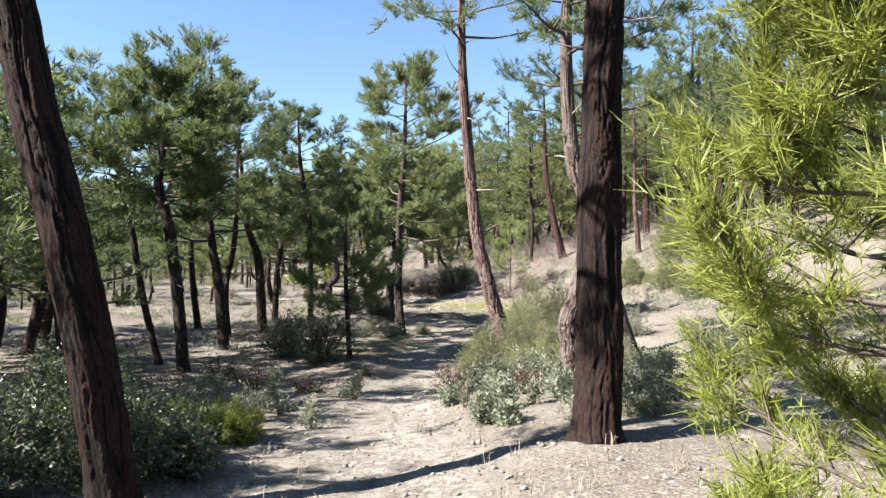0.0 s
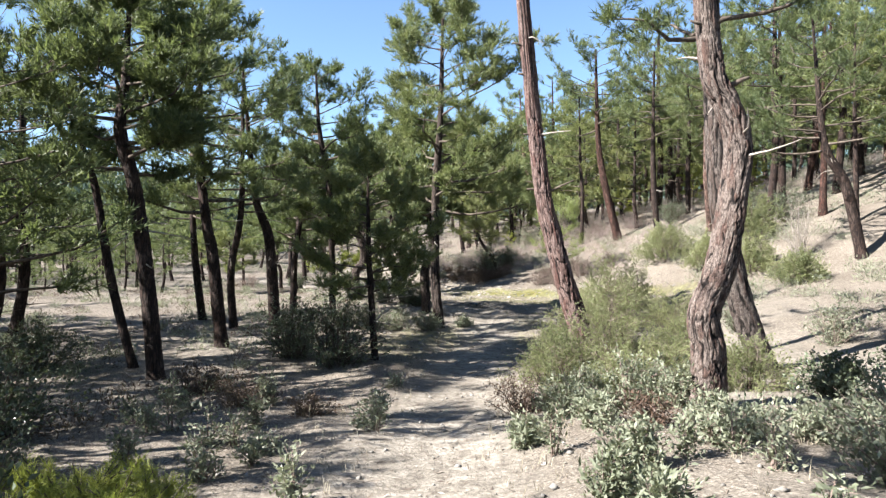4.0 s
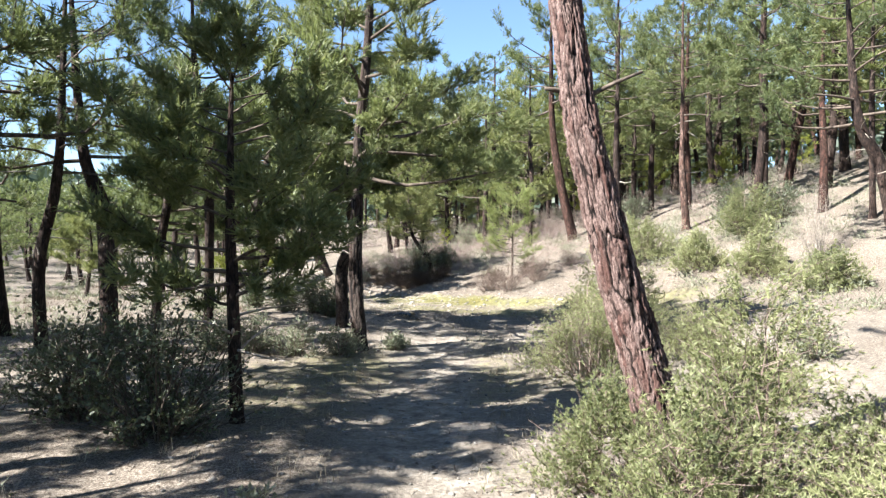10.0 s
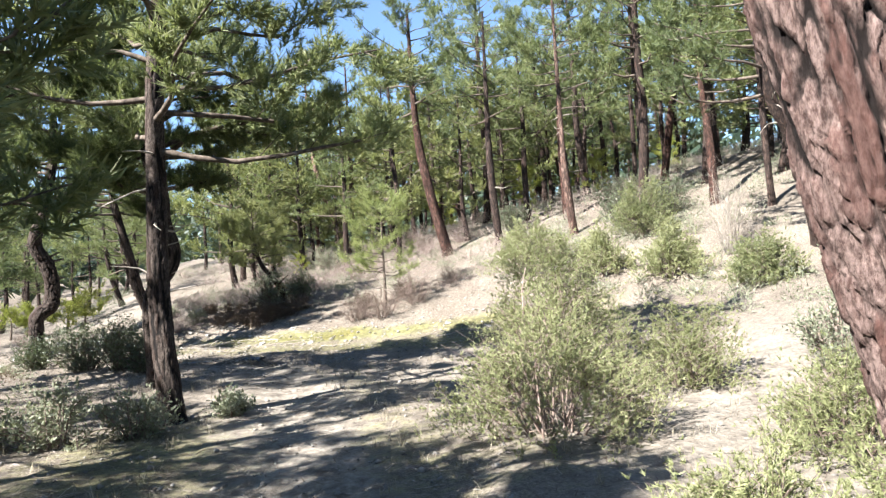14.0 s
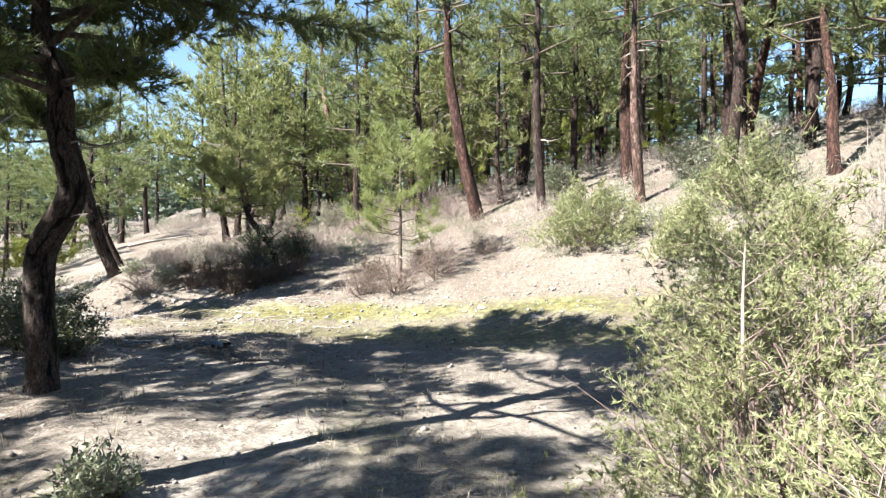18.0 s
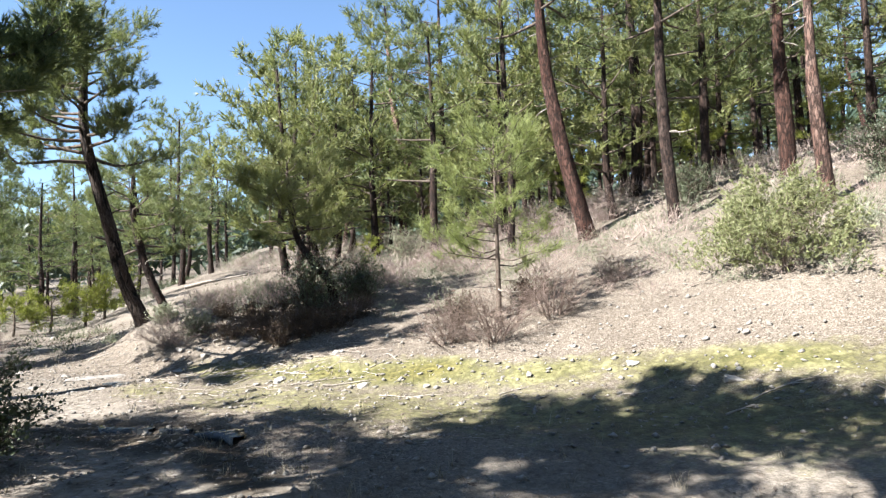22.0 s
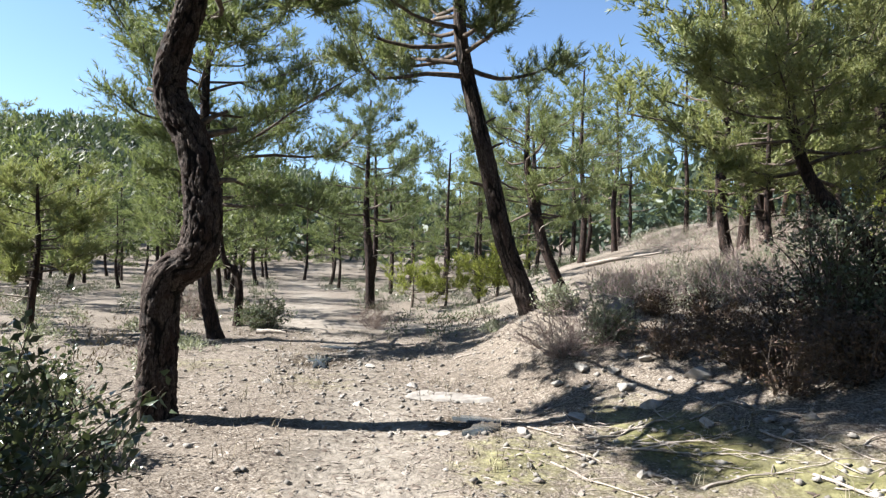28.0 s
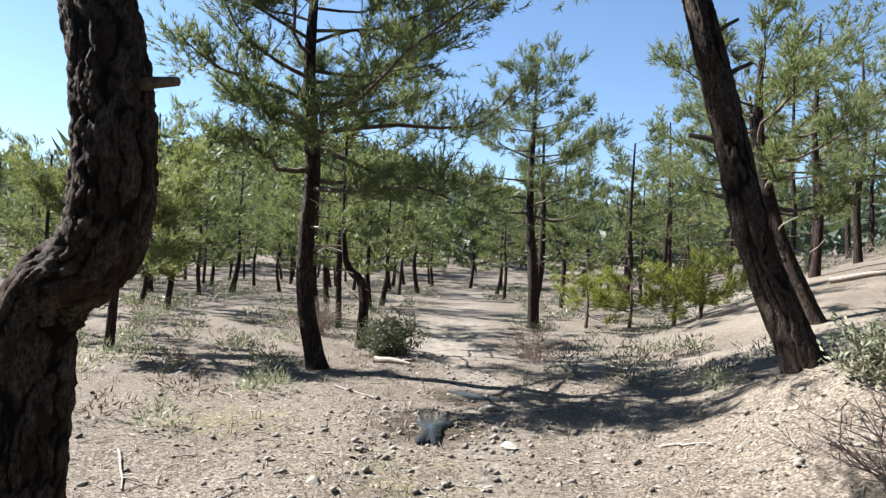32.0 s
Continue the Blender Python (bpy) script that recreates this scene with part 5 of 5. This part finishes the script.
for i, (x, y, w, h) in enumerate(((-2.4, 12.2, 2.2, 1.45), (-3.5, 12.9, 1.9, 1.25), (-2.2, 25.6, 1.9, 1.2), (-1.6, 24.6, 1.4, 1.0), (-3.1, 26.4, 1.8, 1.1), (1.5, 32.3, 2.3, 1.5), (2.5, 33.2, 1.5, 1.1),
                                  (-2.9, 1.5, 1.5, 0.9), (-2.4, 0.95, 1.2, 0.75), (-2.0, 1.6, 0.9, 0.55), (-2.6, 2.2, 1.2, 0.7), (-3.7, 1.5, 1.5, 1.0), (-4.3, 3.3, 1.6, 1.0), (-3.3, 0.5, 1.3, 0.9), (-3.6, 2.7, 1.7, 1.0), (-4.6, 4.6, 1.9, 1.1), (-5.6, 6.6, 2.0, 1.2), (-3.0, 2.4, 1.3, 0.7), (-8.4, 11.6, 2.4, 1.0), (-9.4, 36.3, 1.3, 0.8), (-4.4, 27.6, 1.3, 0.8), (11.6, 34.2, 1.8, 1.4), (13.9, 30.0, 1.9, 1.5), (12.6, 27.4, 2.0, 1.6), (14.2, 27.2, 1.8, 1.5), (6.0, 7.2, 1.4, 0.85), (4.9, 7.5, 1.0, 0.6), (7.3, 8.2, 1.6, 1.0))):
    shrub("oak_shrub", foot(x, y), w, h, 170 + i, "dense evergreen oak shrub with dark leathery leaves", "oak", int(20 + 16 * w), 1.1, "evergreen oak shrubs")
for i, (x, y, w, h) in enumerate(((0.6, 31.6, 1.5, 0.45), (-0.2, 32.1, 1.3, 0.42), (1.35, 31.2, 1.1, 0.45), (0.2, 32.6, 1.2, 0.35), (0.95, 7.9, 1.1, 0.55), (0.15, 33.2, 1.0, 0.4), (-0.5, 33.4, 0.8, 0.35), (-3.2, 8.7, 1.3, 0.5), (-4.2, 9.5, 1.3, 0.55), (-2.0, 8.0, 0.8, 0.35), (2.1, 5.9, 0.7, 0.4), (4.2, 29.9, 1.0, 0.6), (5.6, 29.9, 1.1, 0.6), (1.0, 32.2, 1.3, 0.65), (0.85, 30.85, 1.1, 0.62), (1.4, 30.9, 1.1, 0.6), (1.95, 31.1, 1.0, 0.6), (0.6, 31.4, 1.0, 0.5), (1.3, 31.5, 1.0, 0.55), (2.3, 31.6, 1.0, 0.6))):
    shrub("dry_shrub", foot(x, y), w, h, 190 + i, "brown withered shrub with curled dead leaves", "dry", int(14 + 12 * w), 1.2, "withered shrubs")
for i, (x, y, w, h, l) in enumerate(((4.5, 28.5, 2.0, 1.0, TWIG), (5.6, 28.7, 1.8, 0.95, TWIG), (3.8, 28.9, 1.4, 0.8, TWIG), (-1.45, 32.3, 1.45, 0.7, PINK_TWIG), (7.2, 29.6, 1.1, 0.6, TWIG),
                                     (0.6, 34.6, 1.0, 0.35, PINK_TWIG), (1.6, 35.2, 1.4, 0.5, PINK_TWIG), (0.4, 36.6, 1.5, 0.5, PINK_TWIG), (3.0, 36.4, 2.0, 0.8, PINK_TWIG), (5.0, 35.8, 2.0, 1.0, PINK_TWIG),
                                     (-1.6, 37.2, 1.5, 0.55, PINK_TWIG), (8.0, 36.2, 2.2, 1.1, PINK_TWIG), (10.0, 36.0, 2.0, 1.1, PINK_TWIG), (6.6, 38.4, 2.4, 1.2, PINK_TWIG), (-7.4, 37.8, 1.4, 0.7, TWIG), (-12.6, 37.2, 1.4, 0.9, TWIG), (12.3, 22.5, 1.5, 2.6, DEADWOOD))):
    shrub("bare_shrub", foot(x, y), w, h, 210 + i, "leafless shrub of " + ("brown" if l is TWIG else "grey dead" if l is DEADWOOD else "pale pinkish") + " twigs", "bare", int(12 + 12 * w), 1.0, "leafless shrubs", l)


# the small crooked tree that stands in the oak shrub
snag = pine(foot(1.95, 32.5), [(0, 0, 0), (-0.1, 0, 0.65), (-0.5, 0, 1.2), (-0.8, 0.1, 1.7), (-0.95, 0.2, 2.4), (-1.0, 0.2, 3.4)], [0.1, 0.095, 0.09, 0.07, 0.05, 0.015], 1.6, 71,
            "small tree with a dark curved trunk in an oak shrub", BARK_DARK, PINE_LIGHT, limbs=30, reach=1.3, per=20, blade=(0.1, 0.011), tufts=15, puff=0.34, seg=18, ring=0.08, dead=2, name="crooked_tree")
stub(snag, (-0.2, 0, 0.9), (0.8, 0.1, 0.6), 0.45, 0.022)


# low growth over the forest floor of the slopes
def undergrowth(name, count, where, mat, size, label, thin=0.05, n=60):
    rng = np.random.RandomState(count)
    soup = Soup()
    made = 0
    while made < count:
        x, y = where(rng)
        g = ground_at(x, y)
        w, h = size[0] * (0.6 + 0.8 * rng.rand()), size[1] * (0.5 + 0.8 * rng.rand())
        o = rng.normal(0, 1, (n, 3)); o /= np.linalg.norm(o, axis=1)[:, None]
        o[:, 2] = abs(o[:, 2])
        c = np.array([x, y, g]) + o * [w / 2, w / 2, h] * rng.rand(n, 1) ** 0.4
        v, t = blades(c, o + [0, 0, 0.3], 1, 0.2 * w + 0.06 if mat is PINK_TWIG else 0.06 * w + 0.05, thin, rng, 0.7, 0.2, 0.0)
        soup.add(v, tris=t)
        made += 1
    tagged(new(name, soup.mesh(name, mat, smooth=False)), label, "undergrowth", kind="stuff")


def on_slope(rng):
    while True:
        x, y = rng.uniform(-6, 34), rng.uniform(30, 62)
        if toe(x, y) > 6.0:
            return x, y


def on_bank(rng):
    return rng.uniform(-2.0, 9), rng.uniform(34.2, 42)


undergrowth("bank_twig_growth", 220, on_bank, PINK_TWIG, (0.8, 0.4), "pale leafless shrubs covering the bank", 0.007, 150)
undergrowth("bank_leaf_growth", 190, on_bank, GREY_LEAF, (0.75, 0.5), "thin grey-green shrubs covering the bank", 0.02, 60)


def on_left(rng):
    while True:
        x, y = rng.uniform(-26, -3), rng.uniform(2, 40)
        if abs(x - float(path_x(y))) > 3.2:
            return x, y


def on_right(rng):
    return rng.uniform(9, 30), rng.uniform(4, 30)


def past_rill(rng):
    while True:
        x, y = rng.uniform(-40, -5), rng.uniform(36, 70)
        if abs(x - float(path_x(y))) > 2.0:
            return x, y


def at_toe(rng):
    while True:
        x, y = rng.uniform(-1, 14), rng.uniform(22, 40)
        if 2.5 < toe(x, y) < 9.0:
            return x, y


undergrowth("toe_twig_growth", 55, at_toe, PINK_TWIG, (0.8, 0.35), "low pale leafless tufts on the open slope", 0.006, 120)
undergrowth("toe_green_growth", 170, at_toe, GREY_LEAF, (0.7, 0.4), "low grey-green tufts on the open slope", 0.012, 120)
undergrowth("slope_twig_growth", 420, on_slope, PINK_TWIG, (1.3, 0.55), "pale leafless undergrowth on the slope", 0.011, 110)
undergrowth("slope_green_growth", 480, on_slope, GREY_LEAF, (1.1, 0.6), "grey-green undergrowth on the slope", 0.02, 100)
undergrowth("grove_growth", 400, on_left, GREY_LEAF, (0.7, 0.3), "low grey-green undergrowth in the grove", 0.024, 110)
undergrowth("grove_dry_growth", 260, on_left, DRY_LEAF, (0.8, 0.3), "low withered undergrowth in the grove", 0.018, 80)
undergrowth("right_growth", 380, on_right, GREY_LEAF, (0.9, 0.5), "low dull green undergrowth below the pines", 0.024, 130)
undergrowth("track_growth", 220, past_rill, OAK_LEAF, (1.0, 0.5), "low dark undergrowth beside the track", 0.026, 130)

# ---- stones, sticks and litter ----
def stone(at, size, seed, label="", name="rock", group="", flat=0.55, mat=STONE):
    rng = np.random.RandomState(seed)
    bm = bmesh.new()
    bmesh.ops.create_icosphere(bm, subdivisions=2 if size < 0.25 else 3, radius=1.0)
    cuts = [(Vector(rng.normal(0, 1, 3)).normalized(), 0.35 + 0.4 * rng.rand()) for _ in range(11)]
    for v in bm.verts:
        for n, d in cuts:
            k = v.co.dot(n) - d
            if k > 0:
                v.co -= n * k
        v.co *= 1 + 0.06 * noise.noise(v.co * 2.5 + Vector((seed, 0, 0)))
        v.co = Vector((v.co.x * size, v.co.y * size * (0.65 + 0.1 * (seed % 3)), v.co.z * size * flat))
    me = bpy.data.meshes.new(name)
    bm.to_mesh(me); bm.free()
    me.materials.append(mat)
    ob = new(name, me)
    ob.location = at
    ob.rotation_euler = (0, 0, rng.rand() * 6.28)
    return tagged(ob, label or "pale angular limestone lying on the soil", "rock", group)


for i, (x, y, s) in enumerate(((3.2, 27.6, 0.11), (2.3, 28.1, 0.13), (1.5, 28.4, 0.09), (4.6, 27.0, 0.1), (5.9, 26.4, 0.13), (6.6, 25.2, 0.16), (7.4, 26.0, 0.1), (1.0, 29.0, 0.15), (0.6, 28.6, 0.12), (-0.2, 29.4, 0.1),
                               (-1.3, 30.0, 0.1), (-0.9, 30.5, 0.16), (-0.3, 30.8, 0.14), (0.2, 30.3, 0.12), (0.8, 30.0, 0.1), (1.9, 29.6, 0.12), (-2.0, 29.8, 0.09), (-3.4, 30.6, 0.1), (-4.6, 32.9, 0.13), (-5.6, 34.0, 0.14), (-3.2, 31.6, 0.12), (-5.0, 31.0, 0.09),
                               (3.9, 22.2, 0.07), (5.2, 23.4, 0.09), (2.1, 22.0, 0.05), (-1.0, 8.4, 0.06), (0.9, 5.1, 0.05), (-0.6, 31.3, 0.2), (0.1, 31.5, 0.22), (0.9, 31.9, 0.2), (-1.35, 31.5, 0.11), (-1.15, 31.75, 0.14), (-1.0, 31.35, 0.09), (-0.8, 31.7, 0.12), (-0.75, 32.05, 0.1), (-0.5, 31.95, 0.13), (-1.2, 32.15, 0.1), (-0.35, 32.3, 0.1))):
    stone((x, y, ground_at(x, y) + s * 0.1), s, 300 + i, group="stones by the rill")
# the pale rock slab and outcrop of the bank
stone((-2.65, 31.35, ground_at(-2.65, 31.35) - 0.04), 0.75, 341, "flat pale rock slab showing through the path", "rock_slab", flat=0.12, mat=SLAB)
for i, (x, y, s) in enumerate(((-1.0, 31.9, 0.26), (-0.2, 32.6, 0.3), (-1.0, 33.9, 0.4), (0.7, 32.6, 0.3), (-1.6, 35.2, 0.45), (-1.3, 34.9, 0.3), (-0.6, 34.6, 0.35), (-2.0, 36.0, 0.35))):
    stone((x, y, ground_at(x, y) - 0.08), s, 350 + i, "weathered pale outcrop in the bank", "outcrop", "outcrops of the bank", 0.5, SLAB)


def scattered(name, count, make, label, category):
    soup = Soup()
    for i in range(count):
        make(soup, i)
    me = soup.mesh(name, make.mat, smooth=False)
    return tagged(new(name, me), label, category, kind="stuff")


rg = np.random.RandomState(5)



def near_path(sx=2.6, lo=-3, hi=37):
    y = rg.uniform(lo, hi)
    return float(path_x(y)) + rg.normal(0, sx), y


OCT_T = np.array([[0, 2, 4], [2, 1, 4], [1, 3, 4], [3, 0, 4], [2, 0, 5], [1, 2, 5], [3, 1, 5], [0, 3, 5]])


def pebble(soup, i):
    x, y = near_path(2.4) if i % 2 else ((rg.uniform(-2, 10), rg.uniform(23, 34)) if i % 10 else (rg.uniform(-6.5, -2.2), rg.uniform(29.5, 34)))
    s = 0.007 + 0.045 * rg.rand() ** 4
    z = ground_at(x, y)
    v = np.array([[s, 0, 0], [-s, 0, 0], [0, s * 0.8, 0], [0, -s * 0.8, 0], [0, 0, s * 0.6], [0, 0, -s * 0.6]]) * (0.7 + 0.6 * rg.rand(6, 1)) + rg.normal(0, s * 0.15, (6, 3))
    a = rg.rand() * 6.28
    r = np.array([[math.cos(a), -math.sin(a), 0], [math.sin(a), math.cos(a), 0], [0, 0, 1]])
    soup.add(v @ r.T + [x, y, z + s * 0.2], tris=OCT_T)


pebble.mat = STONE
scattered("pebbles", 10000, pebble, "small pale pebbles strewn over the path", "pebbles")


def shard(soup, i):
    x = rg.uniform(-1.0, 8.0)
    y = 30.3 - 0.62 * x + rg.normal(0, 0.9)
    s = 0.016 + 0.05 * rg.rand() ** 2
    v = np.array([[s, 0, 0], [-s, 0, 0], [0, s * 0.75, 0], [0, -s * 0.75, 0], [0, 0, s * 0.55], [0, 0, -s * 0.55]]) * (0.6 + 0.7 * rg.rand(6, 1)) + rg.normal(0, s * 0.22, (6, 3))
    soup.add(v + [x, y, ground_at(x, y) + s * 0.2], tris=OCT_T)


shard.mat = STONE
scattered("stone_shards", 420, shard, "angular pale stone shards at the foot of the bank", "stones")


def chip(soup, i):
    x, y = near_path(2.8, 24, 37) if i % 3 else near_path(2.6)
    a, L = rg.rand() * 6.28, 0.012 + 0.045 * rg.rand() ** 2
    d, n = np.array([math.cos(a), math.sin(a), rg.normal(0, 0.2)]), np.array([-math.sin(a), math.cos(a), rg.normal(0, 0.2)])
    w = L * (0.2 + 0.35 * rg.rand())
    p = np.array([x, y, ground_at(x, y) + 0.004])
    soup.add(np.array([p - d * L, p + n * w, p + d * L * 0.9, p - n * w, p + [0, 0, 0.006 + 0.2 * w]]), tris=[[0, 4, 1], [1, 4, 2], [2, 4, 3], [3, 4, 0]])


chip.mat = CHIP
scattered("wood_chips", 13000, chip, "bark flakes and wood chips littering the soil", "litter")


def twiglet(soup, i):
    x, y = (rg.uniform(-9, 2.5), rg.uniform(28.5, 36)) if i % 3 else near_path(2.8)
    a, L = rg.rand() * 6.28, 0.06 + 0.2 * rg.rand() ** 2
    d = np.array([math.cos(a), math.sin(a)]) * L
    k = np.array([-math.sin(a), math.cos(a)]) * rg.normal(0, 0.12) * L
    pts = [np.r_[np.array([x, y]) + d * u + k * (1 - (2 * u) ** 2), 0] for u in (-0.5, 0.0, 0.5)]
    for p in pts:
        p[2] = ground_at(p[0], p[1]) + 0.006 + 0.008 * rg.rand()
    r = 0.0018 + 0.003 * rg.rand()
    soup.add(*tube(np.array(pts), [r, r * 0.9, r * 0.5], 3))


twiglet.mat = DEADWOOD
scattered("twig_litter", 2600, twiglet, "short broken pale twigs strewn on the soil", "litter")


def straw(soup, i):
    x, y = near_path(3.4) if i % 2 else (rg.uniform(-5, 11), rg.uniform(14, 36))
    z = ground_at(x, y)
    a = rg.rand() * 6.28; L = 0.05 + 0.11 * rg.rand()
    d = np.array([math.cos(a), math.sin(a), rg.normal(0.08, 0.1)]) * L
    s = np.array([-math.sin(a), math.cos(a), 0]) * (0.0022 + 0.004 * rg.rand() ** 3)
    p = np.array([x, y, z + 0.008])
    soup.add(np.array([p - s, p + s, p + d * 0.5 + s + [0, 0, 0.006], p + d * 0.5 - s + [0, 0, 0.006], p + d]), [[0, 1, 2, 3]], [[3, 2, 4]])


straw.mat = LITTER
scattered("needle_litter", 26000, straw, "fallen pine needles and straw on the ground", "litter")


def grass(soup, i):
    x, y = near_path(3.4)
    if abs(x - float(path_x(y))) < 0.55:
        x += 0.9 if x > float(path_x(y)) else -0.9
    z = ground_at(x, y)
    n = rg.randint(5, 12)
    for _ in range(n):
        a = rg.rand() * 6.28; L = 0.05 + 0.16 * rg.rand() ** 2
        lean = np.array([math.cos(a), math.sin(a), 0]) * L * (0.3 + 0.6 * rg.rand())
        s = np.array([-math.sin(a), math.cos(a), 0]) * 0.0028
        p = np.array([x, y, z]) + np.r_[rg.normal(0, 0.03, 2), -0.005]
        soup.add(np.array([p - s, p + s, p + lean * 0.4 + [0, 0, L * 0.6] + s * 0.7, p + lean * 0.4 + [0, 0, L * 0.6] - s * 0.7, p + lean + [0, 0, L * 0.8]]), [[0, 1, 2, 3]], [[3, 2, 4]])


grass.mat = STRAW
scattered("dry_grass", 1500, grass, "tufts of dry straw-coloured grass", "grass")


def stick(x, y, az, L, r, seed, label="pale barkless fallen stick lying on the ground"):
    rng = np.random.RandomState(seed)
    n = 7
    t = np.linspace(-0.5, 0.5, n)
    bend = rng.normal(0, 0.05, 2)
    px = x + t * L * math.cos(az) - np.sin(t * 4) * bend[0] * L * math.sin(az) + rng.normal(0, 0.01, n)
    py = y + t * L * math.sin(az) + np.sin(t * 4) * bend[0] * L * math.cos(az) + rng.normal(0, 0.01, n)
    pz = height(px, py) + r * 0.6 + 0.012 * rng.rand(n)
    ln = smoothline(np.c_[px, py, pz], 16)
    s = Soup()
    s.add(*tube(ln, np.linspace(r, r * 0.35, 16), 6))
    for k in range(2):
        i = rng.randint(5, 13)
        a = az + rng.choice([-1, 1]) * (0.5 + 0.4 * rng.rand())
        e = ln[i] + np.array([math.cos(a), math.sin(a), 0.15]) * L * 0.25
        s.add(*tube(np.array([ln[i], (ln[i] + e) / 2 + [0, 0, 0.01], e]), [r * 0.5, r * 0.4, r * 0.2], 5))
    c = ln.mean(0)
    me = mesh("stick", np.concatenate(s.v) - c, [np.concatenate(s.q)], DEADWOOD)
    ob = new("fallen_stick", me)
    ob.location = c
    return tagged(ob, label, "stick", "fallen sticks")


rs = random.Random(3)
for i, (x, y) in enumerate([(0.0, 28.6), (0.4, 28.9), (0.9, 28.5), (-0.4, 29.1), (0.5, 29.4), (1.2, 29.2), (1.6, 28.6), (0.9, 29.8), (-0.7, 29.6), (2.1, 28.3), (0.1, 30.0), (-0.3, 30.4), (1.4, 29.9), (2.9, 27.2), (4.3, 26.6), (5.6, 25.6), (6.9, 24.6), (7.4, 23.8), (6.1, 24.3),
                            (-1.2, 9.6), (1.4, 12.9), (0.4, 21.4), (-1.4, 15.2), (-3.8, 31.9), (-6.2, 30.2), (-3.0, 30.2), (-0.83, 30.42), (-0.5, 30.2), (-1.1, 30.1), (-0.2, 30.6), (-0.6, 29.8), (-1.5, 30.7), (0.3, 30.6), (0.0, 29.8), (-7.2, 33.4), (-8.0, 32.2), (-3.2, 33.4), (-2.4, 32.2)]):
    stick(x, y, rs.uniform(-0.9, 0.9), rs.uniform(0.35, 1.0), rs.uniform(0.006, 0.015), 400 + i)
for i in range(46):
    x = rs.uniform(-1.2, 3.2)
    stick(x, 30.0 - 0.28 * x + rs.gauss(0, 0.4), rs.uniform(-1.2, 0.6), rs.uniform(0.25, 0.8), rs.uniform(0.004, 0.011), 460 + i)
stick(-8.55, 35.45, 0.2, 0.7, 0.07, 441, "short dark log lying beside the track")
stick(-3.0, 47.2, 0.25, 2.6, 0.09, 440, "grey fallen trunk lying on the slope")

# ---- water ----
puddle(-5.6, 32.98, [(0.28, -0.55), (0.44, -0.42), (0.16, -0.02), (0.08, 0.3), (-0.22, 0.5), (-0.44, 0.4), (-0.22, 0.02), (0.06, -0.2)])
puddle(-6.2, 34.55, [(-0.4, -0.06), (0.0, -0.16), (0.4, -0.05), (0.5, 0.1), (0.1, 0.14), (-0.3, 0.1)])
puddle(-1.85, 30.45, [(-0.3, -0.06), (0.0, -0.13), (0.32, -0.05), (0.42, 0.08), (0.12, 0.1), (-0.2, 0.08)])
puddle(-1.66, 29.95, [(-0.12, -0.22), (0.08, -0.2), (0.13, 0.05), (0.06, 0.24), (-0.1, 0.2)])
runnel([(0.85, 25.2), (0.68, 25.55), (0.46, 25.82), (0.3, 26.0)], 0.24)
runnel([(0.2, 26.08), (0.02, 26.2), (-0.2, 26.3)], 0.15)
runnel([(-0.3, 26.35), (-0.52, 26.5), (-0.75, 26.6), (-1.02, 26.81)], 0.22)
